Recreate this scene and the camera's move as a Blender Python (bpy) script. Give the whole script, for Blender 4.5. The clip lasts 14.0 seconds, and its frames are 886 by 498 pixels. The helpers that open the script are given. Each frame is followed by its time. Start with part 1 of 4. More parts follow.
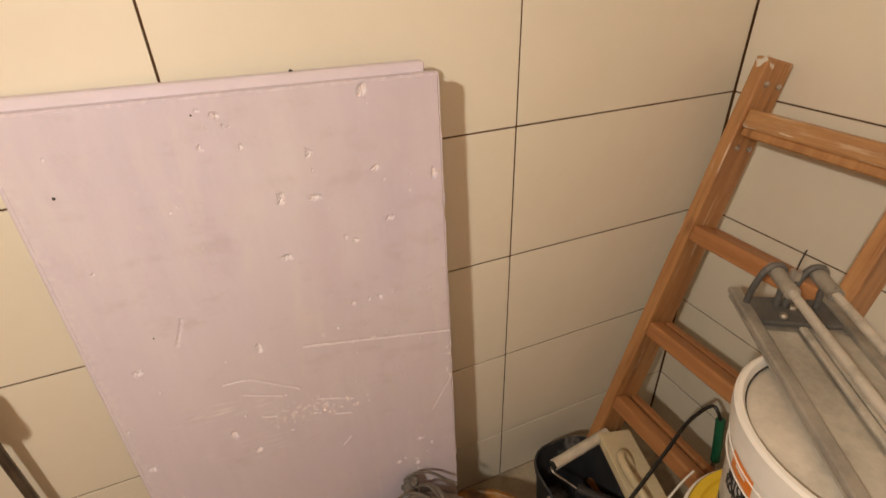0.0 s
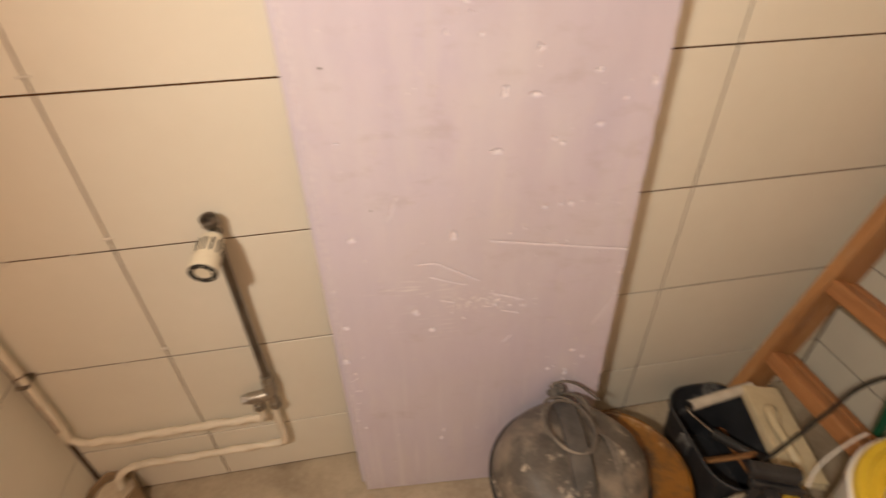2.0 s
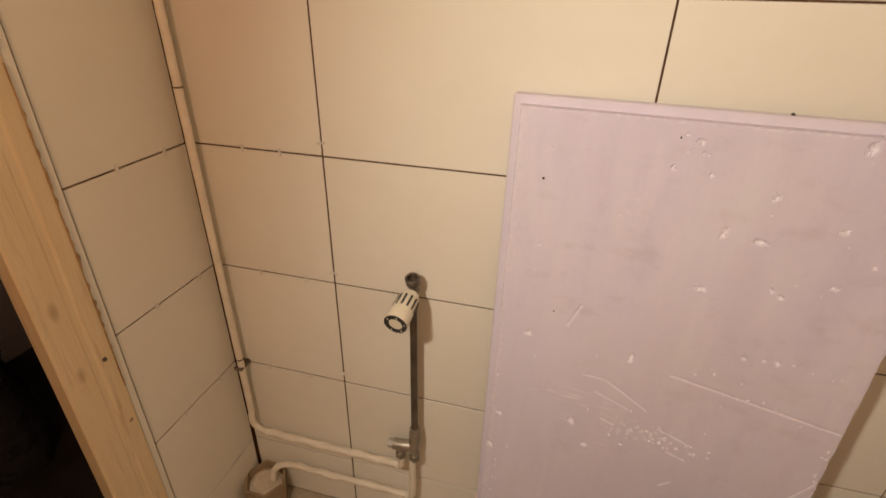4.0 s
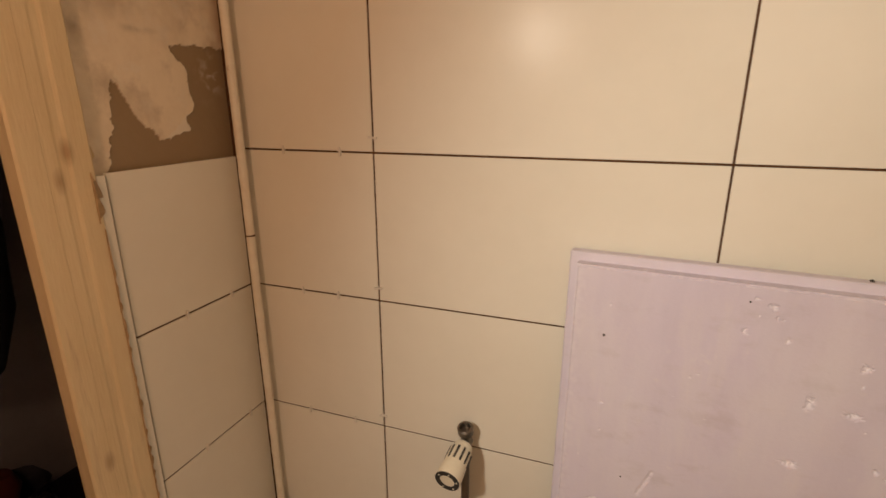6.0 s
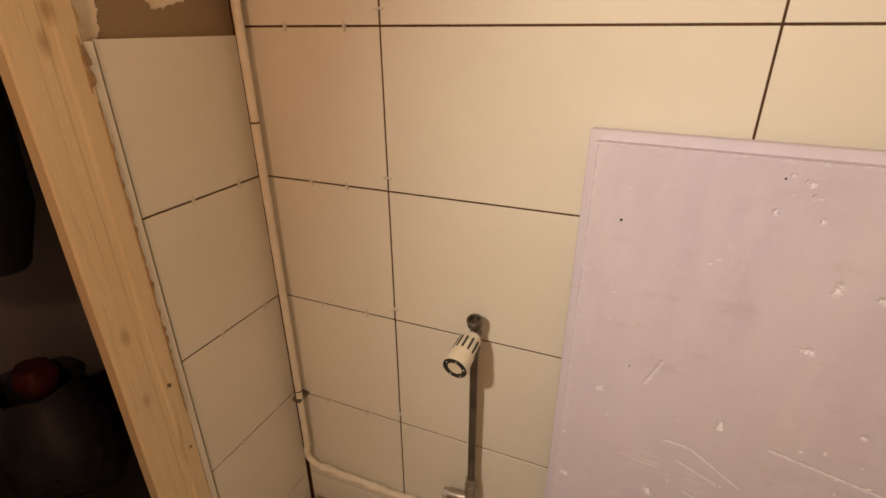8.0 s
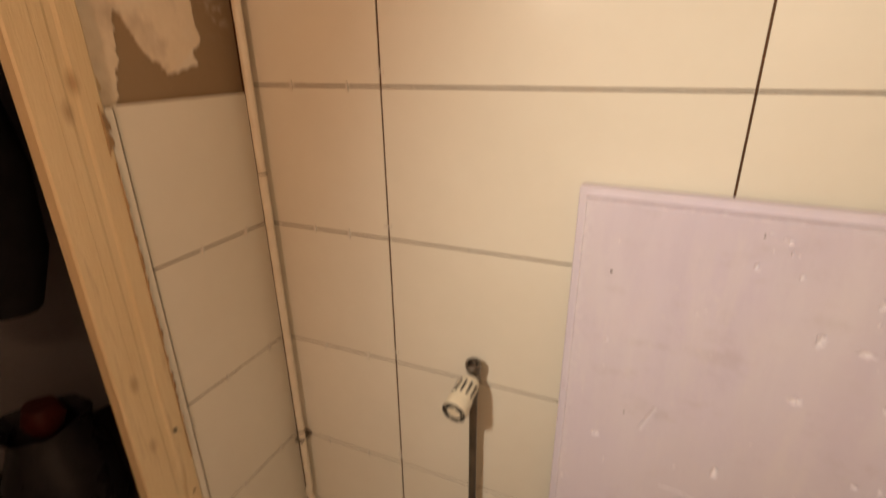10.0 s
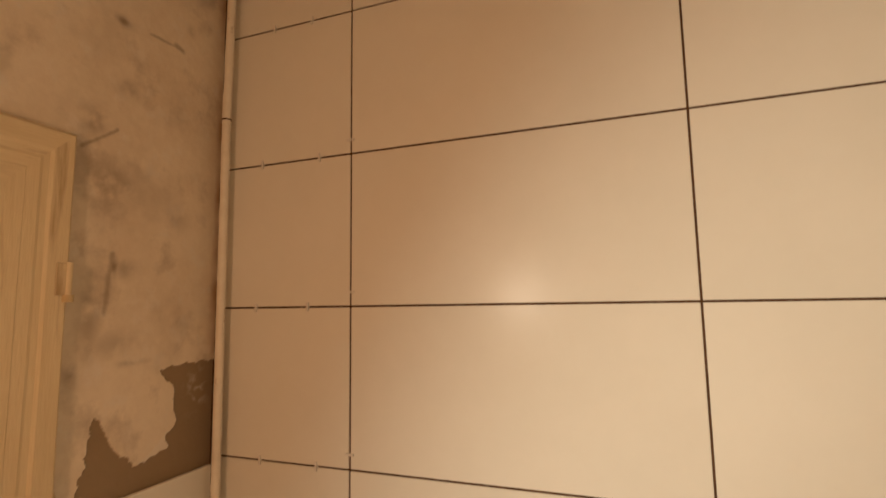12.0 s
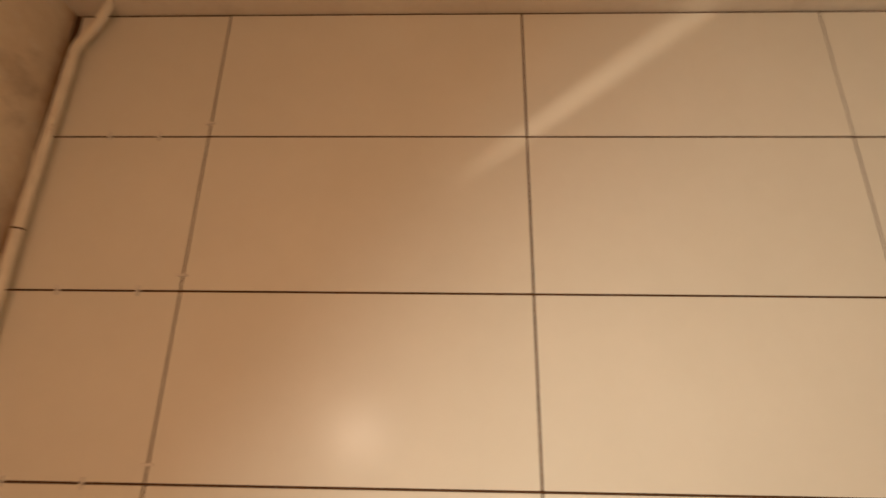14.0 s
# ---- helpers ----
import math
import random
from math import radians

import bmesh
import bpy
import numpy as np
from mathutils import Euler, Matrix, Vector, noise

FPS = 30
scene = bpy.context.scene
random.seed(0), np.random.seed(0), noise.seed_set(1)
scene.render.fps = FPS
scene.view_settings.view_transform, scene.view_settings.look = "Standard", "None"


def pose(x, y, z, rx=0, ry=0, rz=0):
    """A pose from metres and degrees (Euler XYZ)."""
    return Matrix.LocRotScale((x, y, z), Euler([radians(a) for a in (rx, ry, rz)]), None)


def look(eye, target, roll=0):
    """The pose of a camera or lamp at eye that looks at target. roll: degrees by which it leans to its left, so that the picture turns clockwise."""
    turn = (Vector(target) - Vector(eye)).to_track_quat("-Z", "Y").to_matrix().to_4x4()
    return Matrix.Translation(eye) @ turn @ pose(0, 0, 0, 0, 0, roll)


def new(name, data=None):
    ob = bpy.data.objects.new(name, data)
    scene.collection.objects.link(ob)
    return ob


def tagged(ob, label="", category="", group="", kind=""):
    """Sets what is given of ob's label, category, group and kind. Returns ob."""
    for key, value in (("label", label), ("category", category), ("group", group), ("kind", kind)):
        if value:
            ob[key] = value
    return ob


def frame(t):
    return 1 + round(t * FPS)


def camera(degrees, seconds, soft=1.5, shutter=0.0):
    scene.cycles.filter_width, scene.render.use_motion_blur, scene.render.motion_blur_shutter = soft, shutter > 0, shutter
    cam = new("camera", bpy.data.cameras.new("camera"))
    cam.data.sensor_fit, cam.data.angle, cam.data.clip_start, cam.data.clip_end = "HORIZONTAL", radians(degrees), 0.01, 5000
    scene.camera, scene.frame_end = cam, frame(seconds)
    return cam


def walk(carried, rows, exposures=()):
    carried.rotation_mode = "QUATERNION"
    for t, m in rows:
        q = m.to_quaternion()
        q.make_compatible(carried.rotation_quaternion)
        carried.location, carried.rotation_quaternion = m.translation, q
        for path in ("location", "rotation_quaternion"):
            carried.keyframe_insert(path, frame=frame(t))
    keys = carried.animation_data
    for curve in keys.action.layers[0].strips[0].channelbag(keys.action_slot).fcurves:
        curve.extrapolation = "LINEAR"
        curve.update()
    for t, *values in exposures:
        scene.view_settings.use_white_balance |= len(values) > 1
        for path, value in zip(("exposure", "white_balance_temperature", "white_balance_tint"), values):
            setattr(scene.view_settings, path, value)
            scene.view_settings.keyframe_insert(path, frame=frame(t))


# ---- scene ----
cam = camera(83.8, 14.0, shutter=0.4)
PATH = [
    (0, (0.698, -0.841, 1.402), (1.348, 0.755, 0.386), -1.9),
    (0.5, (0.697, -0.846, 1.378), (1.318, 0.693, 0.262), -1.6),
    (1, (0.682, -0.855, 1.362), (1.277, 0.644, 0.179), -1.3),
    (1.5, (0.621, -0.864, 1.356), (1.179, 0.644, 0.167), -0.5),
    (2, (0.507, -0.858, 1.359), (0.753, 0.73, 0.168), -1.5),
    (2.2, (0.48, -0.859, 1.365), (0.537, 0.769, 0.205), -2.1),
    (4.3, (0.482, -0.878, 1.443), (0.017, 0.863, 0.574), 1.0),
    (4.5, (0.479, -0.873, 1.462), (0.008, 0.897, 0.658), 0.2),
    (5, (0.468, -0.872, 1.494), (-0.01, 0.953, 0.831), -0.2),
    (5.5, (0.46, -0.87, 1.505), (-0.058, 0.972, 0.922), -0.2),
    (6, (0.451, -0.852, 1.498), (-0.205, 0.952, 0.937), -0.1),
    (6.5, (0.447, -0.838, 1.49), (-0.272, 0.942, 0.928), -0.1),
    (7, (0.448, -0.831, 1.46), (-0.274, 0.931, 0.847), -0.1),
    (7.5, (0.464, -0.826, 1.424), (-0.255, 0.891, 0.692), -0.1),
    (7.7, (0.466, -0.832, 1.412), (-0.241, 0.865, 0.625), -0.1),
    (9.8, (0.499, -0.835, 1.434), (-0.23, 0.797, 0.537), -0.8),
    (10, (0.486, -0.842, 1.465), (-0.252, 0.866, 0.73), -0.8),
    (10.5, (0.487, -0.831, 1.537), (-0.302, 0.953, 1.097), -1.0),
    (11, (0.485, -0.828, 1.622), (-0.297, 1.007, 1.481), -0.9),
    (11.5, (0.497, -0.828, 1.68), (-0.243, 1.029, 1.75), -0.9),
    (12, (0.498, -0.838, 1.716), (-0.184, 1.03, 1.935), -0.9),
    (12.5, (0.5, -0.84, 1.749), (-0.117, 1.035, 2.076), -0.1),
    (13, (0.484, -0.847, 1.798), (-0.046, 1.03, 2.242), 0.7),
    (13.5, (0.461, -0.845, 1.825), (0.017, 1.025, 2.378), 1.6),
    (14, (0.476, -0.818, 1.825), (0.42, 1.08, 2.452), 0.9),
]
walk(cam, [(t, look(eye, target, roll)) for t, eye, target, roll in PATH],
     exposures=[(0.0, -0.50, 6480, 9), (0.5, -0.40, 6460, 9), (1.5, -0.28, 6450, 9), (2.2, -0.46, 6380, 11), (4.3, -0.68, 6350, 10), (5.5, -0.85, 6380, 10), (6.2, -0.90, 6450, 11), (7.7, -0.77, 6600, 11),
                (9.8, -0.68, 6500, 10), (11.0, -0.84, 6700, 10), (12.0, -0.90, 6850, 10), (14.0, -0.82, 6700, 11)])

# ---- light ----
world = bpy.data.worlds.new("world")
world.use_nodes = True
world.node_tree.nodes["Background"].inputs[0].default_value = (0.9, 0.75, 0.6, 1)
world.node_tree.nodes["Background"].inputs[1].default_value = 0.01
scene.world = world

LAMP = (0.105, -1.12, 1.745)
LAMP_AIM = (1.78, -0.62, 0.76)
spot = bpy.data.lights.new("work_lamp_light", "SPOT")
spot.energy = 60
spot.color = (1.0, 0.965, 0.82)
spot.spot_size = radians(163)
spot.spot_blend = 0.7
spot.shadow_soft_size = 0.035
lamp_light = new("work_lamp_light", spot)
lamp_light.matrix_world = look(LAMP, LAMP_AIM)

# orange fill added at the lamp's place to lift what the spot leaves dark
warm_fill = bpy.data.lights.new("warm_fill_light", "POINT")
warm_fill.energy = 16.5
warm_fill.color = (1.0, 0.57, 0.33)
warm_fill.shadow_soft_size = 0.05
new("warm_fill_light", warm_fill).location = LAMP

# unseen spot added above the lamp to draw the thin streak on the wall
STREAK_FROM = Vector((LAMP[0], LAMP[1], LAMP[2] + 0.10))
ray_a, ray_b = Vector((0.36, 0, 2.135)) - STREAK_FROM, Vector((1.02, 0, 2.655)) - STREAK_FROM
slit_aim = Vector((0.98, 0, 2.62))
beam = bpy.data.lights.new("streak_light", "SPOT")
beam.energy = 50
beam.color = (1.0, 0.82, 0.62)
beam.spot_size, beam.spot_blend, beam.shadow_soft_size = radians(46), 1.0, 0.0006
new("streak_light", beam).matrix_world = look(STREAK_FROM, slit_aim)

# ---- materials ----
def nodes_of(m):
    m.use_nodes = True
    return m.node_tree.nodes, m.node_tree.links


def surf(name, dark, light, scale=6.0, rough=(0.4, 0.6), bump=0.0, bump_scale=60.0, metal=0.0, stain=None, knots=None,
         stain_scale=2.5, stain_at=(0.52, 0.7), stretch=(1, 1, 1), spec=0.5, extra_dust=None, grain=0.35):
    """Two-scale procedural surface: broad noise, fine grain, optional stains and dust, relief."""
    m = bpy.data.materials.new(name)
    nd, ln = nodes_of(m)
    bsdf = nd["Principled BSDF"]
    co = nd.new("ShaderNodeTexCoord")
    info = nd.new("ShaderNodeObjectInfo")
    off = nd.new("ShaderNodeVectorMath")
    off.operation = "SCALE"
    off.inputs[0].default_value = (7.3, 3.1, 5.7)
    ln.new(info.outputs["Random"], off.inputs["Scale"])
    mp = nd.new("ShaderNodeMapping")
    mp.inputs["Scale"].default_value = stretch
    ln.new(co.outputs["Object"], mp.inputs["Vector"])
    ln.new(off.outputs[0], mp.inputs["Location"])

    def noise_at(sc, detail=5.0, rgh=0.55):
        n = nd.new("ShaderNodeTexNoise")
        n.inputs["Scale"].default_value = sc
        n.inputs["Detail"].default_value = detail
        n.inputs["Roughness"].default_value = rgh
        ln.new(mp.outputs[0], n.inputs["Vector"])
        return n.outputs["Fac"]

    def ramp(fac, a, b):
        r = nd.new("ShaderNodeMapRange")
        r.inputs["From Min"].default_value = a
        r.inputs["From Max"].default_value = b
        ln.new(fac, r.inputs["Value"])
        return r.outputs[0]

    def mix(fac, a, b):
        x = nd.new("ShaderNodeMix")
        x.data_type = "RGBA"
        ln.new(fac, x.inputs["Factor"])
        for sock, v in ((x.inputs["A"], a), (x.inputs["B"], b)):
            if isinstance(v, tuple):
                sock.default_value = (*v, 1)
            else:
                ln.new(v, sock)
        return x.outputs["Result"]

    broad, fine = noise_at(scale), noise_at(scale * 14, 3.0)
    blend = nd.new("ShaderNodeMath")
    blend.operation = "MULTIPLY_ADD"
    ln.new(fine, blend.inputs[0])
    blend.inputs[1].default_value = grain
    ln.new(broad, blend.inputs[2])
    col = mix(ramp(blend.outputs[0], 0.35 + grain / 2 - 0.1, 0.65 + grain / 2), dark, light)
    if stain:
        col = mix(ramp(noise_at(stain_scale, 8.0, 0.62), *stain_at), col, stain)
    if extra_dust:
        col = mix(ramp(noise_at(stain_scale * 2.3, 9.0, 0.7), extra_dust[1], extra_dust[2]), col, extra_dust[0])
    if knots:
        km = nd.new("ShaderNodeMapping")
        km.inputs["Scale"].default_value = knots[1]
        ln.new(co.outputs["Object"], km.inputs["Vector"])
        vo = nd.new("ShaderNodeTexVoronoi")
        vo.inputs["Scale"].default_value = 1.0
        ln.new(km.outputs[0], vo.inputs["Vector"])
        kf = nd.new("ShaderNodeMapRange")
        kf.inputs["From Min"].default_value, kf.inputs["From Max"].default_value = 0.17, 0.05
        kf.inputs["To Max"].default_value = 0.6
        ln.new(vo.outputs["Distance"], kf.inputs["Value"])
        col = mix(kf.outputs[0], col, knots[0])
    ln.new(col, bsdf.inputs["Base Color"])
    r = nd.new("ShaderNodeMapRange")
    r.inputs["To Min"].default_value, r.inputs["To Max"].default_value = rough
    ln.new(broad, r.inputs["Value"])
    ln.new(r.outputs[0], bsdf.inputs["Roughness"])
    bsdf.inputs["Metallic"].default_value = metal
    bsdf.inputs["Specular IOR Level"].default_value = spec
    if bump:
        b = nd.new("ShaderNodeBump")
        b.inputs["Strength"].default_value = min(1.0, bump)
        b.inputs["Distance"].default_value = 0.002
        ln.new(noise_at(bump_scale, 6.0, 0.6), b.inputs["Height"])
        ln.new(b.outputs[0], bsdf.inputs["Normal"])
    return m


M_TILE = surf("glazed_tile", (0.74, 0.70, 0.60), (0.80, 0.76, 0.66), 2.0, (0.23, 0.29), 0.05, 9.0, grain=0.2, spec=0.085)
M_JOINT = surf("dark_adhesive", (0.062, 0.026, 0.008), (0.105, 0.048, 0.017), 20.0, (0.8, 0.95), 0.5, 200)
M_SPACER = surf("spacer_plastic", (0.6, 0.56, 0.5), (0.75, 0.7, 0.62), 30, (0.4, 0.5))
M_PLASTER = surf("old_plaster", (0.67, 0.55, 0.40), (0.80, 0.69, 0.53), 4.0, (0.75, 0.95), 0.7, 35,
                 stain=(0.52, 0.42, 0.31), stain_scale=9.0, stain_at=(0.54, 0.72), extra_dust=((0.77, 0.69, 0.57), 0.54, 0.72))
M_BARE = surf("bare_render", (0.25, 0.175, 0.10), (0.35, 0.255, 0.155), 9.0, (0.8, 0.95), 0.6, 90)
M_FLAKE = surf("peeling_skim", (0.55, 0.455, 0.33), (0.73, 0.64, 0.50), 7.0, (0.7, 0.9), 0.8, 45, stain=(0.45, 0.37, 0.27), stain_scale=9, stain_at=(0.5, 0.75))
M_BOUNCE = surf("bounce_plaster", (0.66, 0.47, 0.34), (0.74, 0.54, 0.40), 3.0, (0.8, 0.95), 0.5, 40)
M_CEIL = surf("ceiling_plaster", (0.66, 0.58, 0.48), (0.76, 0.69, 0.58), 3.0, (0.8, 0.95), 0.5, 40, stain=(0.5, 0.42, 0.32), stain_scale=4, stain_at=(0.58, 0.8))
M_FLOOR = surf("dusty_screed", (0.36, 0.29, 0.21), (0.52, 0.44, 0.33), 6.0, (0.8, 0.95), 0.8, 70, stain=(0.22, 0.17, 0.12), stain_scale=5, stain_at=(0.52, 0.75))
M_PAINTPIPE = surf("cream_pipe_paint", (0.72, 0.64, 0.51), (0.82, 0.75, 0.62), 25.0, (0.4, 0.6), 0.9, 60, stain=(0.42, 0.30, 0.18), stain_scale=18, stain_at=(0.64, 0.72))
M_PINE = surf("varnished_pine", (0.66, 0.51, 0.29), (0.76, 0.62, 0.39), 4.0, (0.38, 0.55), 0.4, 60, stretch=(6, 6, 0.55), knots=((0.26, 0.13, 0.05), (14, 14, 7)), stain=(0.36, 0.22, 0.09), stain_scale=4.0, stain_at=(0.57, 0.74))
M_PINEHEAD = surf("varnished_pine_crosswise", (0.66, 0.51, 0.29), (0.76, 0.62, 0.39), 4.0, (0.38, 0.55), 0.4, 60, stretch=(6, 0.55, 6), stain=(0.36, 0.22, 0.09), stain_scale=4.0, stain_at=(0.57, 0.74))
M_LADDER = surf("ladder_pine", (0.32, 0.140, 0.052), (0.49, 0.255, 0.104), 8.0, (0.32, 0.5), 0.5, 60, stretch=(7, 7, 0.6), knots=((0.16, 0.06, 0.02), (13, 13, 6)), stain=(0.20, 0.08, 0.03), stain_scale=5, stain_at=(0.56, 0.72), extra_dust=((0.66, 0.52, 0.38), 0.605, 0.68))
M_RUNGLOW = surf("clean_rung_pine", (0.33, 0.135, 0.050), (0.46, 0.215, 0.085), 7.0, (0.35, 0.55), 0.4, 60, stretch=(7, 0.6, 7), stain=(0.24, 0.09, 0.035), stain_scale=4, stain_at=(0.55, 0.72))
M_RUNG = surf("rung_pine", (0.33, 0.15, 0.06), (0.50, 0.275, 0.12), 8.0, (0.32, 0.5), 0.5, 60, stretch=(7, 0.6, 7), stain=(0.74, 0.66, 0.55), stain_scale=6, stain_at=(0.61, 0.64), extra_dust=((0.62, 0.46, 0.31), 0.52, 0.70))
M_STEEL = surf("dull_steel", (0.32, 0.29, 0.25), (0.5, 0.46, 0.40), 14.0, (0.3, 0.5), 0.3, 120, metal=0.9)
M_DARKSTEEL = surf("dark_chrome", (0.10, 0.085, 0.07), (0.2, 0.17, 0.14), 14.0, (0.25, 0.45), 0.3, 120, metal=0.8)
M_CREAMPL = surf("cream_plastic", (0.72, 0.65, 0.50), (0.80, 0.74, 0.60), 12, (0.35, 0.5), extra_dust=((0.5, 0.42, 0.3), 0.62, 0.8))
M_BLACK = surf("black_plastic", (0.012, 0.012, 0.014), (0.035, 0.034, 0.035), 14, (0.35, 0.6), 0.3, 90, extra_dust=((0.22, 0.19, 0.16), 0.57, 0.85))
M_TUB = surf("scuffed_black_plastic", (0.016, 0.018, 0.022), (0.04, 0.042, 0.048), 12, (0.35, 0.6), 0.7, 50, extra_dust=((0.26, 0.25, 0.24), 0.55, 0.63))
M_GREYPL = surf("dusty_grey_plastic", (0.075, 0.065, 0.055), (0.15, 0.13, 0.11), 9, (0.4, 0.65), 0.8, 60, stain=(0.25, 0.21, 0.165), stain_scale=9, stain_at=(0.46, 0.58), extra_dust=((0.54, 0.47, 0.38), 0.575, 0.67))
M_STRAP = surf("dusty_dark_strap", (0.045, 0.042, 0.040), (0.085, 0.080, 0.075), 10, (0.5, 0.75), 0.5, 80, stain=(0.15, 0.135, 0.12), stain_scale=8, stain_at=(0.45, 0.65), extra_dust=((0.36, 0.32, 0.27), 0.60, 0.72))
M_ORANGE = surf("dirty_orange_plastic", (0.17, 0.072, 0.007), (0.27, 0.115, 0.012), 8, (0.35, 0.55), 0.3, 70, stain=(0.07, 0.04, 0.018), stain_scale=10, stain_at=(0.48, 0.64), extra_dust=((0.36, 0.22, 0.09), 0.58, 0.7))
M_WHITEPL = surf("white_bucket_plastic", (0.77, 0.75, 0.71), (0.85, 0.83, 0.79), 5, (0.26, 0.40), 0.1, 30, extra_dust=((0.52, 0.45, 0.36), 0.63, 0.75))
M_DUSTLID = surf("dusty_lid", (0.42, 0.385, 0.33), (0.62, 0.57, 0.495), 6, (0.55, 0.8), 0.4, 80, stain=(0.74, 0.69, 0.6), stain_scale=9, stain_at=(0.5, 0.75))
M_YELLOW = surf("yellow_plastic", (0.72, 0.48, 0.03), (0.82, 0.58, 0.05), 8, (0.3, 0.45), 0.1, 50, extra_dust=((0.7, 0.6, 0.42), 0.60, 0.8))
M_CUTTER = surf("dusty_zinc", (0.20, 0.19, 0.17), (0.34, 0.32, 0.29), 10, (0.4, 0.65), 0.5, 90, metal=0.35, stain=(0.46, 0.42, 0.36), stain_scale=9, stain_at=(0.45, 0.7))
M_CUTDARK = surf("dark_cutter_casting", (0.05, 0.05, 0.05), (0.12, 0.115, 0.11), 12, (0.4, 0.6), 0.4, 90, extra_dust=((0.34, 0.31, 0.27), 0.54, 0.8))
M_ROD = surf("worn_rod_steel", (0.42, 0.40, 0.37), (0.6, 0.57, 0.53), 20, (0.25, 0.4), 0.1, 100, metal=0.75)
M_DUSTROD = surf("dusty_rod", (0.46, 0.43, 0.38), (0.62, 0.58, 0.52), 25, (0.35, 0.55), 0.2, 120, metal=0.3, stain=(0.34, 0.31, 0.27), stain_scale=20, stain_at=(0.5, 0.7))
M_LABEL = surf("printed_orange", (0.72, 0.20, 0.02), (0.80, 0.25, 0.03), 10, (0.35, 0.45))
M_INK = surf("printed_black", (0.015, 0.014, 0.013), (0.03, 0.028, 0.026), 20, (0.4, 0.5), extra_dust=((0.5, 0.46, 0.4), 0.66, 0.8))
M_STRIPE = surf("printed_dark_green", (0.02, 0.05, 0.045), (0.03, 0.07, 0.06), 20, (0.4, 0.5))
M_FILLER = surf("dried_brown_filler", (0.24, 0.15, 0.07), (0.48, 0.33, 0.18), 40.0, (0.8, 0.95), 0.8, 120)
M_OLDFILL = surf("ochre_filler", (0.50, 0.35, 0.17), (0.64, 0.49, 0.28), 30.0, (0.8, 0.95), 0.8, 90)
M_FOAM = surf("cream_sponge", (0.66, 0.55, 0.36), (0.76, 0.66, 0.46), 20, (0.8, 0.95), 0.7, 220)
M_FLOAT = surf("white_float_plastic", (0.60, 0.50, 0.31), (0.73, 0.63, 0.43), 9, (0.4, 0.6), 0.3, 60, extra_dust=((0.5, 0.42, 0.3), 0.58, 0.8))
M_FLEECE = surf("roller_fleece", (0.58, 0.52, 0.43), (0.72, 0.66, 0.56), 40, (0.9, 1.0), 1.0, 300)
M_GREEN = surf("green_grip", (0.01, 0.10, 0.05), (0.02, 0.16, 0.08), 20, (0.35, 0.5), extra_dust=((0.2, 0.22, 0.16), 0.6, 0.8))
M_RUBBER = surf("black_rubber", (0.010, 0.010, 0.010), (0.025, 0.024, 0.022), 30, (0.25, 0.4))
M_CABLE = surf("dusty_cable", (0.07, 0.06, 0.05), (0.15, 0.13, 0.11), 30, (0.5, 0.7), extra_dust=((0.5, 0.44, 0.36), 0.55, 0.8))
M_SPRAYB = surf("sprayer_bottle", (0.72, 0.66, 0.55), (0.80, 0.75, 0.65), 8, (0.3, 0.45), extra_dust=((0.55, 0.46, 0.34), 0.6, 0.8))
M_HALL = surf("hall_paint", (0.44, 0.42, 0.44), (0.52, 0.49, 0.51), 3, (0.7, 0.9), 0.3, 40)
# the hall's lack of light is put into this near-black floor colour
M_HALLFLOOR = surf("shaded_hall_floor", (0.03, 0.026, 0.024), (0.06, 0.05, 0.045), 5, (0.5, 0.8), 0.4, 50)
M_PAD = surf("dusty_rubber_pad", (0.28, 0.26, 0.22), (0.44, 0.41, 0.35), 9, (0.7, 0.9), 0.5, 90, stain=(0.55, 0.51, 0.44), stain_scale=9, stain_at=(0.5, 0.7))
M_CLOTH = surf("black_cloth", (0.010, 0.009, 0.012), (0.024, 0.022, 0.028), 12, (0.9, 1.0), 0.8, 60)
M_RED = surf("red_fabric", (0.07, 0.010, 0.008), (0.12, 0.018, 0.012), 9, (0.5, 0.7), 0.5, 60)
M_BAG = surf("grey_plastic_bag", (0.03, 0.028, 0.035), (0.07, 0.065, 0.075), 8, (0.2, 0.4), 1.0, 18)


